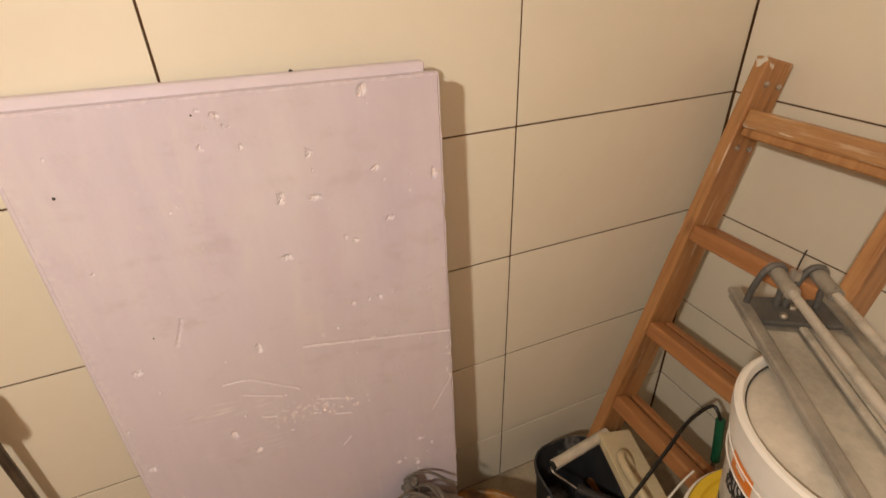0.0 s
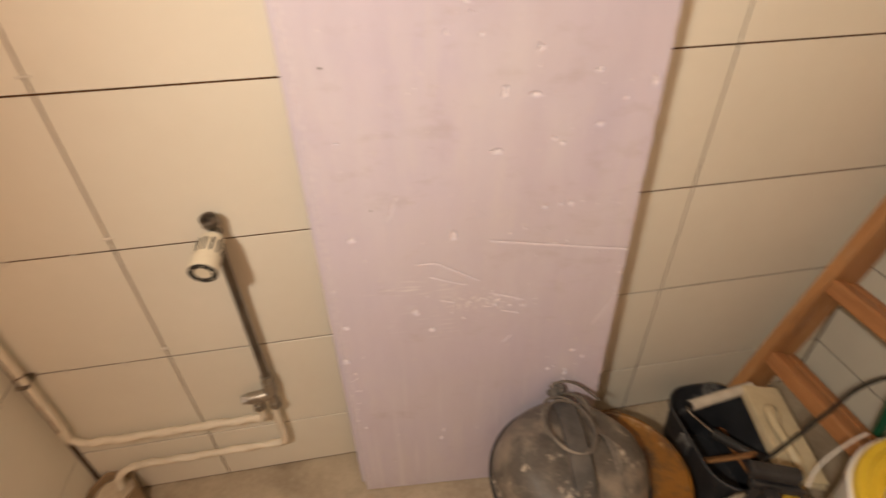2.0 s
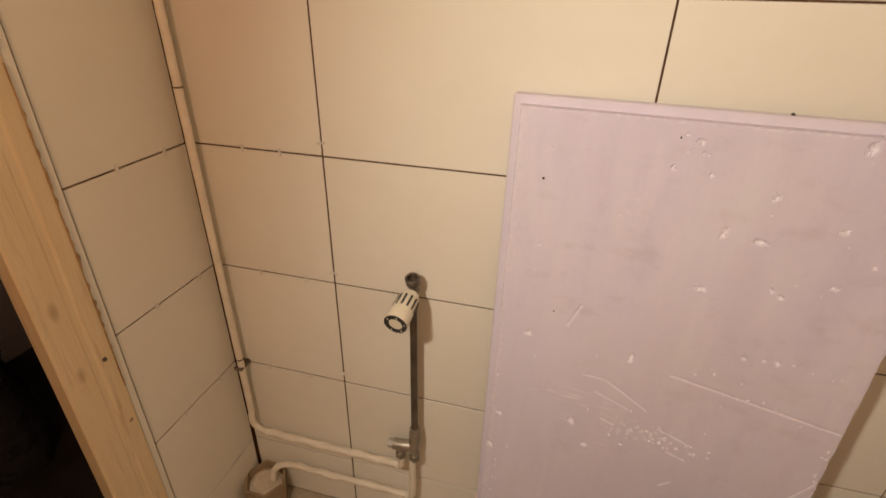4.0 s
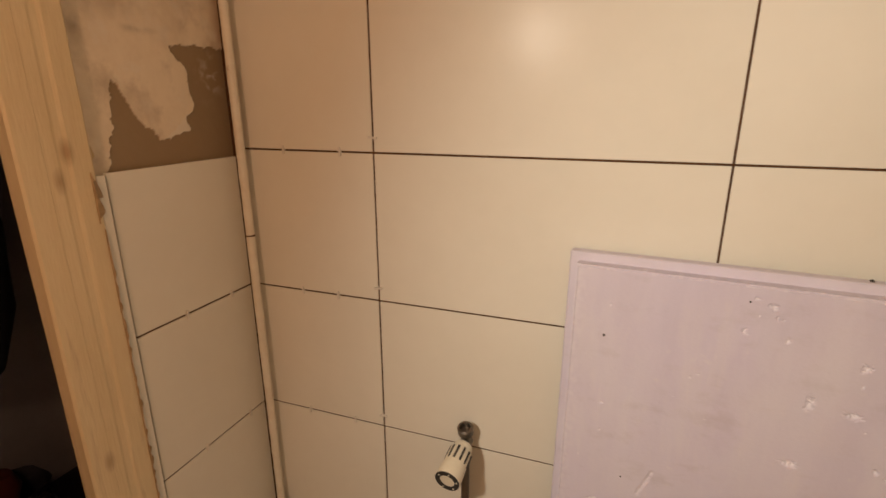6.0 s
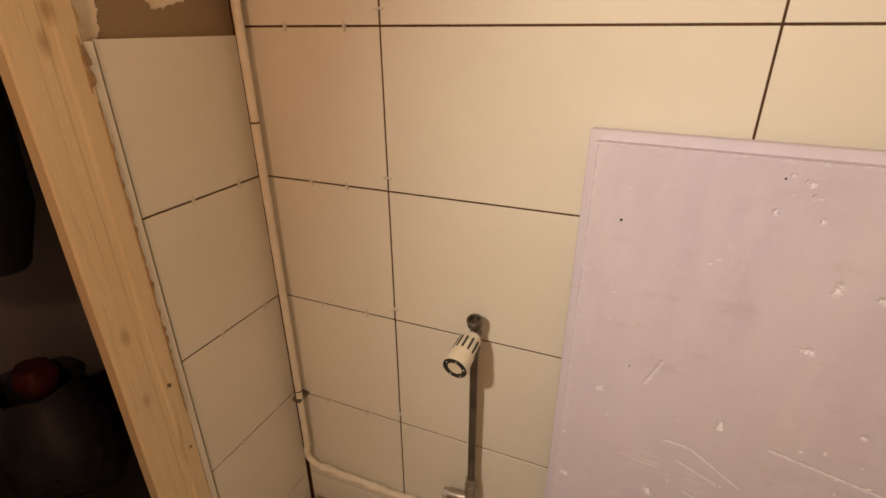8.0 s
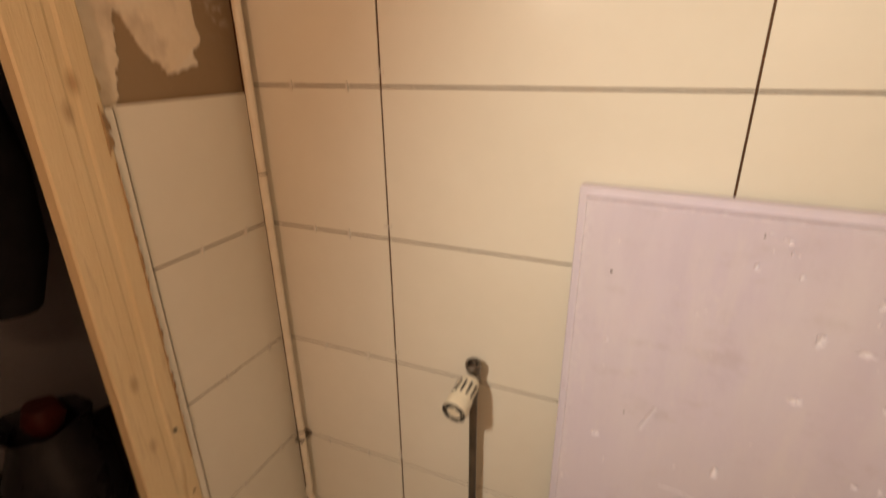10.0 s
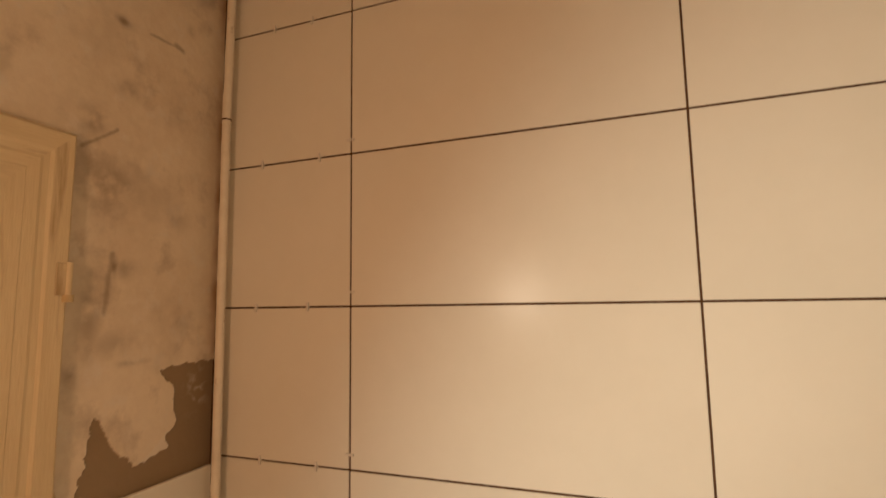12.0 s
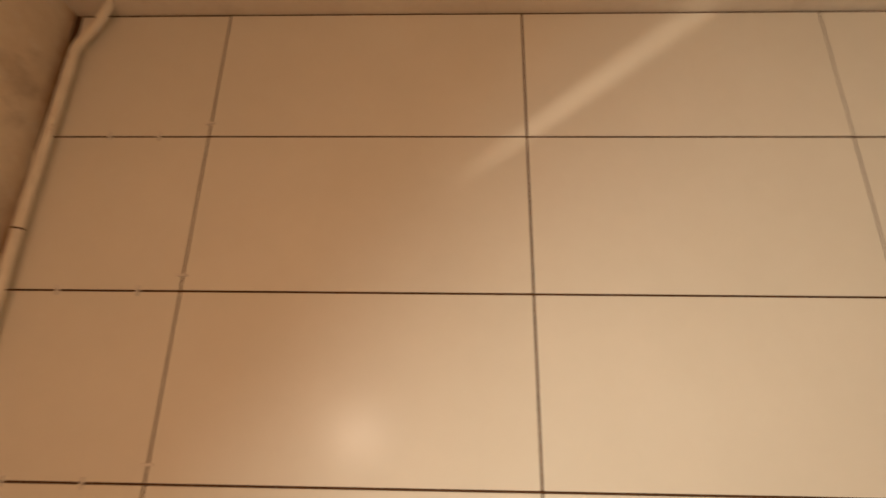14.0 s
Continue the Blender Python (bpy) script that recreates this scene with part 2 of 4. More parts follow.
def foam_board_material():
    """Lilac insulation foam with vertical streaks, dust and pale exposed beads where it is gouged."""
    m = bpy.data.materials.new("lilac_insulation_foam")
    nd, ln = nodes_of(m)
    bsdf = nd["Principled BSDF"]
    co = nd.new("ShaderNodeTexCoord")

    def noise_at(sc, stretch, detail=6.0, rgh=0.6):
        mp = nd.new("ShaderNodeMapping")
        mp.inputs["Scale"].default_value = stretch
        ln.new(co.outputs["Object"], mp.inputs["Vector"])
        n = nd.new("ShaderNodeTexNoise")
        n.inputs["Scale"].default_value, n.inputs["Detail"].default_value = sc, detail
        n.inputs["Roughness"].default_value = rgh
        ln.new(mp.outputs[0], n.inputs["Vector"])
        return n.outputs["Fac"]

    def mix(fac, a, b, lo, hi, top=1.0):
        r = nd.new("ShaderNodeMapRange")
        r.inputs["From Min"].default_value, r.inputs["From Max"].default_value = lo, hi
        r.inputs["To Max"].default_value = top
        ln.new(fac, r.inputs["Value"])
        x = nd.new("ShaderNodeMix")
        x.data_type = "RGBA"
        ln.new(r.outputs[0], x.inputs["Factor"])
        for sock, v in ((x.inputs["A"], a), (x.inputs["B"], b)):
            if isinstance(v, tuple):
                sock.default_value = (*v, 1)
            else:
                ln.new(v, sock)
        return x.outputs["Result"]

    c = mix(noise_at(2.2, (6, 6, 0.6)), (0.60, 0.54, 0.655), (0.67, 0.61, 0.715), 0.30, 0.70)
    c = mix(noise_at(3.2, (1, 1, 1), 8), c, (0.685, 0.63, 0.69), 0.42, 0.72, 0.85)
    c = mix(noise_at(45, (1, 1, 1), 4), c, (0.72, 0.67, 0.70), 0.63, 0.74, 0.5)
    c = mix(noise_at(9, (1, 1, 2), 9, 0.7), c, (0.51, 0.45, 0.485), 0.56, 0.76, 0.75)
    c = mix(noise_at(5, (2.4, 1, 0.5), 7, 0.65), c, (0.72, 0.67, 0.69), 0.55, 0.72, 0.6)
    c = mix(noise_at(1.6, (1, 1, 1), 4, 0.5), c, (0.56, 0.50, 0.54), 0.45, 0.75, 0.7)
    c = mix(noise_at(2.6, (1.6, 1, 0.8), 6, 0.6), c, (0.50, 0.435, 0.545), 0.50, 0.76, 0.4)
    c = mix(noise_at(4.2, (1.8, 1, 0.6), 8, 0.62), c, (0.685, 0.645, 0.70), 0.52, 0.70, 0.55)
    at = nd.new("ShaderNodeAttribute")
    at.attribute_name = "wear"
    c = mix(at.outputs["Fac"], c, (0.79, 0.745, 0.78), 0.1, 0.8, 0.85)
    ln.new(c, bsdf.inputs["Base Color"])
    bsdf.inputs["Roughness"].default_value = 0.55
    bsdf.inputs["Specular IOR Level"].default_value = 0.35
    b = nd.new("ShaderNodeBump")
    b.inputs["Strength"].default_value, b.inputs["Distance"].default_value = 0.35, 0.001
    ln.new(noise_at(160, (1, 1, 1), 3), b.inputs["Height"])
    ln.new(b.outputs[0], bsdf.inputs["Normal"])
    return m


M_XPS = foam_board_material()


def worn_plaster_material():
    """The old plaster with the stains, bare render and pale torn skin that its sheet carries."""
    m = M_PLASTER.copy()
    m.name = "worn_plaster"
    nd, ln = nodes_of(m)
    for n in nd:
        if n.type == "VECT_MATH":
            n.inputs[0].default_value = (0, 0, 0)
    sock = nd["Principled BSDF"].inputs["Base Color"]
    col = sock.links[0].from_socket
    for name, tint, top in (("stain", (0.28, 0.21, 0.14), 0.8), ("rust", (0.40, 0.20, 0.085), 0.8), ("bare", (0.275, 0.19, 0.105), 0.95), ("pale", (0.80, 0.73, 0.62), 0.7)):
        at = nd.new("ShaderNodeAttribute")
        at.attribute_name = name
        k = nd.new("ShaderNodeMath")
        k.operation = "MULTIPLY"
        k.inputs[1].default_value = top
        ln.new(at.outputs["Fac"], k.inputs[0])
        x = nd.new("ShaderNodeMix")
        x.data_type = "RGBA"
        ln.new(k.outputs[0], x.inputs["Factor"])
        ln.new(col, x.inputs["A"])
        x.inputs["B"].default_value = (*tint, 1)
        col = x.outputs["Result"]
    ln.new(col, sock)
    return m


M_WORN = worn_plaster_material()


# ---- building helpers ----
def mesh_of(name, bm, material, smooth=False):
    me = bpy.data.meshes.new(name)
    bmesh.ops.recalc_face_normals(bm, faces=bm.faces)
    if smooth:
        for f in bm.faces:
            f.smooth = True
        for e in bm.edges:
            if len(e.link_faces) == 2 and e.calc_face_angle(0) > 0.7:
                e.smooth = False
    bm.to_mesh(me)
    bm.free()
    me.materials.append(material)
    return me


def part(name, bm, material, parent, label="", smooth=False, m=None):
    ob = new(name, mesh_of(name, bm, material, smooth))
    ob.parent = parent
    if m is not None:
        ob.matrix_basis = m
    if label:
        tagged(ob, label)
    return ob


def thing(name, label, category, m=None, group=""):
    ob = new(name)
    ob.empty_display_size = 0.05
    if m is not None:
        ob.matrix_basis = m
    return tagged(ob, label, category, group)


def box(bm, x0, x1, y0, y1, z0, z1, bevel=0.0, seg=1):
    vs = [bm.verts.new((x, y, z)) for x in (x0, x1) for y in (y0, y1) for z in (z0, z1)]
    quads = ((0, 1, 3, 2), (4, 6, 7, 5), (0, 4, 5, 1), (2, 3, 7, 6), (0, 2, 6, 4), (1, 5, 7, 3))
    fs = [bm.faces.new([vs[i] for i in q]) for q in quads]
    if bevel:
        es = {e for f in fs for e in f.edges}
        bmesh.ops.bevel(bm, geom=list(es), offset=bevel, segments=seg, affect="EDGES", profile=0.5)
    return bm


def lathe(bm, profile, seg=48, wobble=0.0):
    """Turn (radius, height) pairs round the z axis."""
    rings = []
    for r, z in profile:
        if r < 1e-5:
            rings.append([bm.verts.new((0, 0, z))])
        else:
            rings.append([bm.verts.new((r * math.cos(a) * (1 + wobble * math.sin(3 * a + z * 9)), r * math.sin(a), z))
                          for a in (2 * math.pi * i / seg for i in range(seg))])
    for a, b in zip(rings, rings[1:]):
        for i in range(seg):
            j = (i + 1) % seg
            if len(a) == 1 and len(b) > 1:
                bm.faces.new((a[0], b[i], b[j]))
            elif len(b) == 1 and len(a) > 1:
                bm.faces.new((a[i], b[0], a[j]))
            elif len(a) > 1:
                bm.faces.new((a[i], b[i], b[j], a[j]))
    return bm


def smooth_line(pts, n=8):
    """A Catmull-Rom line through the points."""
    p = [Vector(q) for q in pts]
    p = [2 * p[0] - p[1], *p, 2 * p[-1] - p[-2]]
    out = []
    for i in range(1, len(p) - 2):
        for k in range(n):
            t = k / n
            out.append(0.5 * (2 * p[i] + (p[i + 1] - p[i - 1]) * t + (2 * p[i - 1] - 5 * p[i] + 4 * p[i + 1] - p[i + 2]) * t * t
                              + (3 * p[i] - p[i - 1] - 3 * p[i + 1] + p[i + 2]) * t ** 3))
    return out + [p[-2]]


def tube(bm, pts, r, seg=12, rough=0.0, closed=False):
    """A round tube along the points; rough gives it a lumpy skin."""
    pts = [Vector(q) for q in pts]
    rings, up = [], None
    for i, q in enumerate(pts):
        a, b = pts[i - 1] if (i or closed) else q, pts[(i + 1) % len(pts)] if (i < len(pts) - 1 or closed) else q
        d = (b - a).normalized()
        if up is None:
            up = d.orthogonal().normalized()
        up = (up - d * up.dot(d)).normalized()
        side = d.cross(up)
        ring = []
        for k in range(seg):
            w = 2 * math.pi * k / seg
            rr = r * (1 + rough * noise.noise((q.x * 60 + k, q.y * 60, q.z * 60)))
            ring.append(bm.verts.new(q + (up * math.cos(w) + side * math.sin(w)) * rr))
        rings.append(ring)
    pairs = list(zip(rings, rings[1:])) + ([(rings[-1], rings[0])] if closed else [])
    for a, b in pairs:
        for k in range(seg):
            bm.faces.new((a[k], a[(k + 1) % seg], b[(k + 1) % seg], b[k]))
    if not closed:
        bm.faces.new(rings[0][::-1])
        bm.faces.new(rings[-1])
    return bm


def rod(bm, a, b, r, seg=16):
    return tube(bm, [a, b], r, seg)


# ---- the room ----
X0, X1, Y1, ZC = -0.320, 1.805, -1.50, 2.611
JW, JH, J0 = 0.603, 0.303, 1.410      # tile module and the level of one bed joint
GAP, TH = 0.0037, 0.009
DOOR_Y0, DOOR_Y1, DOOR_Z = -0.424, -1.16, 1.893

floor = tagged(new("floor", mesh_of("floor", box(bmesh.new(), X0 - 0.15, X1 + 0.15, Y1 - 0.15, 0.15, -0.12, 0.0), M_FLOOR)),
               "dusty beige concrete screed floor with dark stains", "floor", kind="structure")
ceiling = tagged(new("ceiling", mesh_of("ceiling", box(bmesh.new(), X0 - 0.15, X1 + 0.15, Y1 - 0.15, 0.15, ZC, ZC + 0.1), M_CEIL)),
                 "unpainted beige plaster ceiling with brown stains", "ceiling", kind="structure")
wall_back = tagged(new("wall_back", mesh_of("wall_back", box(bmesh.new(), X0 - 0.15, X1 + 0.15, 0.0025, 0.15, 0, ZC), M_JOINT)),
                   "wall of large cream tiles with open dark ungrouted joints", "wall", kind="structure")
wall_right = tagged(new("wall_right", mesh_of("wall_right", box(bmesh.new(), X1 + 0.0025, X1 + 0.15, Y1, 0.0025, 0, ZC), M_JOINT)),
                    "wall of large cream tiles behind a wooden ladder", "wall", kind="structure")
# closing wall out of view; its warm tint reddens the bounced light
wall_front = tagged(new("wall_front", mesh_of("wall_front", box(bmesh.new(), X0 - 0.15, X1 + 0.15, Y1 - 0.15, Y1, 0, ZC), M_BOUNCE)),
                    "plain unseen plastered wall, tinted warm for its bounce light", "wall", kind="structure")

bm = bmesh.new()
PX = X0 - 0.012
WX = PX - 0.004
box(bm, PX - 0.10, WX, -0.345, 0.0, 0, ZC)
box(bm, PX - 0.10, WX, Y1, DOOR_Y1 - 0.02, 0, ZC)
box(bm, PX - 0.10, WX, DOOR_Y1 - 0.02, -0.345, DOOR_Z + 0.05, ZC)
wall_left = tagged(new("wall_left", mesh_of("wall_left", bm, M_PLASTER)),
                   "stained beige plaster wall, half tiled, beside a door", "wall", kind="structure")


def ragged(bm, outline, x, thick, wob, seed, step=0.006):
    """A thin patch on the left wall with a torn edge, from a few corners (y, z)."""
    pts = []
    for (a, b), (c, d) in zip(outline, outline[1:] + outline[:1]):
        n = max(1, int(math.hypot(c - a, d - b) / step))
        for i in range(n):
            y, z = a + (c - a) * i / n, b + (d - b) * i / n
            y += wob * noise.noise((y * 45, z * 45, seed))
            z += wob * noise.noise((y * 45, z * 45, seed + 9))
            pts.append((y, z))
    lo = [bm.verts.new((x, y, z)) for y, z in pts]
    hi = [bm.verts.new((x + thick, y, z)) for y, z in pts]
    bm.faces.new(hi)
    for i in range(len(lo)):
        j = (i + 1) % len(lo)
        bm.faces.new((lo[i], lo[j], hi[j], hi[i]))
    return bm


def inside(Y, Z, outline):
    """Which of the points lie inside the outline."""
    hit_in = np.zeros(Y.shape, bool)
    for (a, b), (c, d) in zip(outline, outline[1:] + outline[:1]):
        if b != d:
            hit_in ^= ((b > Z) != (d > Z)) & (Y < (c - a) * (Z - b) / (d - b) + a)
    return hit_in


LOST = [(0.01, 1.37), (0.01, 1.606), (-0.128, 1.602), (-0.245, 1.54), (-0.257, 1.522), (-0.257, 1.485), (-0.268, 1.445), (-0.272, 1.42), (-0.29, 1.37)]
FLAP = [(-0.243, 1.531), (-0.234, 1.515), (-0.224, 1.490), (-0.198, 1.459), (-0.176, 1.438), (-0.150, 1.442), (-0.107, 1.453), (-0.112, 1.479), (-0.088, 1.497),
        (-0.096, 1.56), (-0.128, 1.601), (-0.20, 1.62), (-0.27, 1.56)]
CLOUDS = [(-0.253, 1.923, 0.055, 0.040, 1.0), (-0.286, 2.036, 0.026, 0.026, 1.0), (-0.241, 2.235, 0.018, 0.010, 1.0), (-0.113, 2.104, 0.03, 0.03, 0.4),
          (-0.219, 2.112, 0.024, 0.016, 0.6), (-0.11, 1.892, 0.03, 0.03, 0.45), (-0.092, 2.294, 0.009, 0.010, 0.7), (-0.414, 2.086, 0.010, 0.03, 0.6),
          (-0.27, 1.701, 0.02, 0.065, 0.7), (-0.232, 1.792, 0.008, 0.022, 1.0), (-0.210, 1.785, 0.022, 0.016, 0.6), (-0.188, 1.62, 0.028, 0.006, 0.9),
          (-0.295, 1.614, 0.012, 0.03, 0.7), (-0.109, 1.742, 0.008, 0.010, 0.6), (-0.134, 1.705, 0.006, 0.018, 0.5), (-0.22, 1.655, 0.06, 0.022, 0.45),
          (-0.19, 1.965, 0.03, 0.05, 0.35), (-0.05, 1.54, 0.03, 0.03, 0.5)]
SCRATCHES = [((-0.298, 1.985), (-0.238, 2.031), 0.005), ((-0.185, 2.240), (-0.113, 2.243), 0.004), ((-0.128, 2.245), (-0.112, 2.243), 0.007), ((-0.245, 1.71), (-0.235, 1.81), 0.008)]


def plaster_sheet(y0, y1, z0, z1, step):
    """A coat of old plaster on the left wall, 4 mm thick, stained, and gone where the outline LOST runs but for the torn FLAP."""
    ny, nz = round((y1 - y0) / step), round((z1 - z0) / step)
    ys, zs = np.linspace(y0, y1, ny + 1), np.linspace(z0, z1, nz + 1)
    Y, Z = np.meshgrid(ys, zs, indexing="ij")
    fbm = lambda k, s: np.array([[noise.fractal((y * k, z * k, s), 0.8, 2.1, 4) for z in zs] for y in ys])
    n1, n2, n3 = fbm(14, 1.0), fbm(45, 7.0), fbm(6, 3.0)
    stain = np.zeros_like(Y)
    for a, b, sa, sb, k in CLOUDS:
        stain = np.maximum(stain, k * np.exp(-((Y - a) / sa) ** 2 - ((Z - b) / sb) ** 2) * np.clip(0.75 + 1.0 * n1 + 0.5 * n2, 0, 1.2))
    for (a, b), (c, d), r in SCRATCHES:
        t = np.clip(((Y - a) * (c - a) + (Z - b) * (d - b)) / ((c - a) ** 2 + (d - b) ** 2), 0, 1)
        stain = np.maximum(stain, np.clip(1.0 - np.hypot(Y - a - t * (c - a), Z - b - t * (d - b)) / r + 0.5 * n2, 0, 0.8))
    stain = np.maximum(stain, 0.35 * np.clip(n3 * 1.6 - 0.15, 0, 1))
    rust = np.clip(1 - (-0.004 - Y) / (0.016 + 0.012 * n1), 0, 1) * np.clip(0.6 + n3, 0, 1)
    jy, jz = Y + 0.006 * n2 + 0.006 * n1, Z + 0.005 * np.roll(n2, 9, axis=0)
    gone = inside(jy, jz, LOST) & ~inside(jy, jz, FLAP) & (Z < 1.61)
    pale = np.where(inside(Y, Z, [(-0.176, 1.434), (-0.100, 1.450), (-0.106, 1.485), (-0.140, 1.455)]), 0.9, 0.0) + np.exp(-((Y + 0.17) / 0.06) ** 2 - ((Z - 1.48) / 0.03) ** 2) * np.clip(n1, 0, 0.6)
    pale = np.where(gone, np.exp(-((Y + 0.04) / 0.025) ** 2 - ((Z - 1.55) / 0.035) ** 2) * np.clip(n2 * 2 - 0.2, 0, 0.6), pale)
    depth = np.where(gone, -0.0025, 0.0012 * n1 * 0.5)
    verts = np.stack([PX + depth, Y, Z], -1).reshape(-1, 3).tolist()
    idx = lambda i, j: i * (nz + 1) + j
    faces = [(idx(i, j), idx(i + 1, j), idx(i + 1, j + 1), idx(i, j + 1)) for i in range(ny) for j in range(nz)]
    rim = [idx(i, 0) for i in range(ny + 1)] + [idx(ny, j) for j in range(1, nz + 1)] + [idx(i, nz) for i in range(ny - 1, -1, -1)] + [idx(0, j) for j in range(nz - 1, 0, -1)]
    base = len(verts)
    verts += [(WX, verts[i][1], verts[i][2]) for i in rim]
    n = len(rim)
    faces += [(rim[(k + 1) % n], rim[k], base + k, base + (k + 1) % n) for k in range(n)]
    me = bpy.data.meshes.new("plaster_coat")
    me.from_pydata(verts, [], faces)
    for name, vals in (("stain", np.where(gone, stain * 0.5, stain)), ("rust", rust), ("bare", gone * 1.0), ("pale", pale)):
        full = np.zeros(len(verts), dtype=np.float32)
        full[: vals.size] = vals.reshape(-1)
        me.attributes.new(name, "FLOAT", "POINT").data.foreach_set("value", full)
    me.materials.append(M_WORN)
    me.update()
    return me


for dims in ((-0.345, 0.0, 1.384, ZC, 0.0025), (DOOR_Y1 - 0.02, -0.345, DOOR_Z + 0.05, ZC, 0.008), (Y1, DOOR_Y1 - 0.02, 0.0, ZC, 0.02)):
    ob = new("plaster_coat", plaster_sheet(*dims))
    ob.parent = wall_left
    tagged(ob, "stained old plaster with bare brown render where it came off")

# pipe standing in the corner, kinked under the ceiling, then running along the wall to the valve
pipe = thing("heating_pipe", "cream painted heating pipes with crusty chipped paint along a tiled corner", "pipe")
R = 0.0090
up = [(-0.236, -0.036, ZC), (-0.239, -0.036, 2.585), (-0.256, -0.032, 2.548), (-0.282, -0.030, 2.505), (-0.285, -0.030, 2.45), (-0.2900, -0.030, 2.12)]
line = smooth_line(up, 8)
z = 2.10
while z > 0.33:
    line.append(Vector((-0.2900 + 0.006 * (2.1 - z) / 1.8, -0.030, z)))
    z -= 0.02
line += smooth_line([(-0.288, -0.030, 0.33), (-0.287, -0.030, 0.30), (-0.268, -0.030, 0.280), (-0.245, -0.030, 0.273)], 6)
part("riser_pipe", tube(bmesh.new(), line, R, 14, 0.10), M_PAINTPIPE, pipe, smooth=True)
line = [Vector((-0.245 + 0.01 * i, -0.030, 0.273 + 0.002 * math.sin(i * 0.7))) for i in range(42)]
part("feed_pipe", tube(bmesh.new(), line, 0.0105, 12, 0.34), M_PAINTPIPE, pipe, "pipe caked with plaster", smooth=True)
line = smooth_line([(0.196, -0.036, 0.36), (0.196, -0.036, 0.20), (0.192, -0.034, 0.170), (0.176, -0.032, 0.160), (0.15, -0.032, 0.158)], 8)
line += [Vector((0.14 - 0.01 * i, -0.032, 0.158 + 0.0015 * math.sin(i * 0.9))) for i in range(33)]
line += smooth_line([(-0.19, -0.033, 0.158), (-0.215, -0.04, 0.154), (-0.232, -0.05, 0.138), (-0.236, -0.055, 0.105)], 6)
part("return_pipe", tube(bmesh.new(), line, 0.0095, 12, 0.30), M_PAINTPIPE, pipe, "pipe caked with plaster", smooth=True)
for z in (2.117, 1.23, 0.535):
    part("pipe_seam", tube(bmesh.new(), [(-0.2898 + 0.006 * max(0, 2.1 - z) / 1.8, -0.030, z - 0.0015), (-0.2898 + 0.006 * max(0, 2.1 - z) / 1.8, -0.030, z + 0.0015)], R * 1.08, 14), M_JOINT, pipe)
part("pipe_clip", box(bmesh.new(), -0.300, -0.276, -0.043, 0.0, 0.502, 0.512, 0.002), M_DARKSTEEL, pipe, "rusty dark pipe clip")

# radiator valve with thermostatic head, thin riser and lower twin valve
valve = thing("radiator_valve", "cream thermostatic radiator head on a dull metal riser", "valve")
rx, ry = 0.204, -0.040
part("riser", rod(bmesh.new(), (rx, ry, 0.43), (rx, ry, 0.85), 0.0085), M_DARKSTEEL, valve, "dull brown metal riser tube", smooth=True)
bm = bmesh.new()
lathe(bm, [(0.0, 0), (0.012, 0), (0.016, 0.004), (0.016, 0.018), (0.011, 0.020), (0.011, 0.008), (0.0, 0.008)], 24)
part("open_union", bm, M_DARKSTEEL, valve, "open dark threaded union", smooth=True, m=pose(0.203, -0.036, 0.862, 20, 0, 0))
part("valve_body", rod(bmesh.new(), (rx, -0.030, 0.843), (rx - 0.001, -0.070, 0.838), 0.013), M_DARKSTEEL, valve, smooth=True)
HEAD = look((0.2035, -0.050, 0.842), (0.196, -0.140, 0.822))
bm = bmesh.new()
lathe(bm, [(0.0, 0.0), (0.017, 0.0), (0.019, -0.003), (0.019, -0.012), (0.0225, -0.016), (0.0235, -0.05), (0.0255, -0.078), (0.0245, -0.084), (0.0, -0.084)], 32)
head = part("thermostatic_head", bm, M_CREAMPL, valve, "cream plastic thermostat head with dark slots", smooth=True, m=HEAD)
for i in range(12):
    a = 2 * math.pi * i / 12
    part("slot", box(bmesh.new(), 0.0215, 0.0240, -0.0022, 0.0022, -0.048, -0.018, 0.0005), M_INK, head, m=pose(0, 0, 0, 0, 0, math.degrees(a)))
bm = bmesh.new()
lathe(bm, [(0.015, -0.0835), (0.0150, -0.0855), (0.0245, -0.0855), (0.0245, -0.0835)], 32)
part("dial_ring", bm, M_INK, head, "black dial ring")
for i in range(5):
    a = radians(40 + 65 * i)
    part("dial_mark", box(bmesh.new(), -0.0013, 0.0013, -0.0013, 0.0013, -0.0866, -0.0853), M_CREAMPL, head, m=pose(0.0197 * math.cos(a), 0.0197 * math.sin(a), 0))
part("collar", rod(bmesh.new(), (rx, ry, 0.418), (rx, ry, 0.438), 0.0135, 8), M_STEEL, valve)
part("lower_valve_body", tube(bmesh.new(), smooth_line([(0.150, -0.046, 0.372), (0.175, -0.046, 0.374), (0.20, -0.043, 0.378), (0.204, -0.040, 0.395), (0.204, -0.040, 0.42)], 5), 0.0150, 16), M_STEEL, valve, smooth=True)
part("hex_cap", rod(bmesh.new(), (0.136, -0.046, 0.371), (0.151, -0.046, 0.372), 0.0125, 6), M_ROD, valve, "bright hexagonal cap nut")
for x in (0.166, 0.204):
    part("outlet", rod(bmesh.new(), (x, -0.042, 0.325), (x, -0.044, 0.372), 0.0115), M_STEEL, valve, smooth=True)
    part("outlet_nut", rod(bmesh.new(), (x, -0.042, 0.328), (x, -0.042, 0.345), 0.015, 6), M_STEEL, valve)
part("feed_elbow", tube(bmesh.new(), smooth_line([(0.166, -0.042, 0.33), (0.166, -0.040, 0.295), (0.16, -0.034, 0.275), (0.148, -0.030, 0.272)], 5), 0.0095, 12), M_PAINTPIPE, valve, smooth=True)

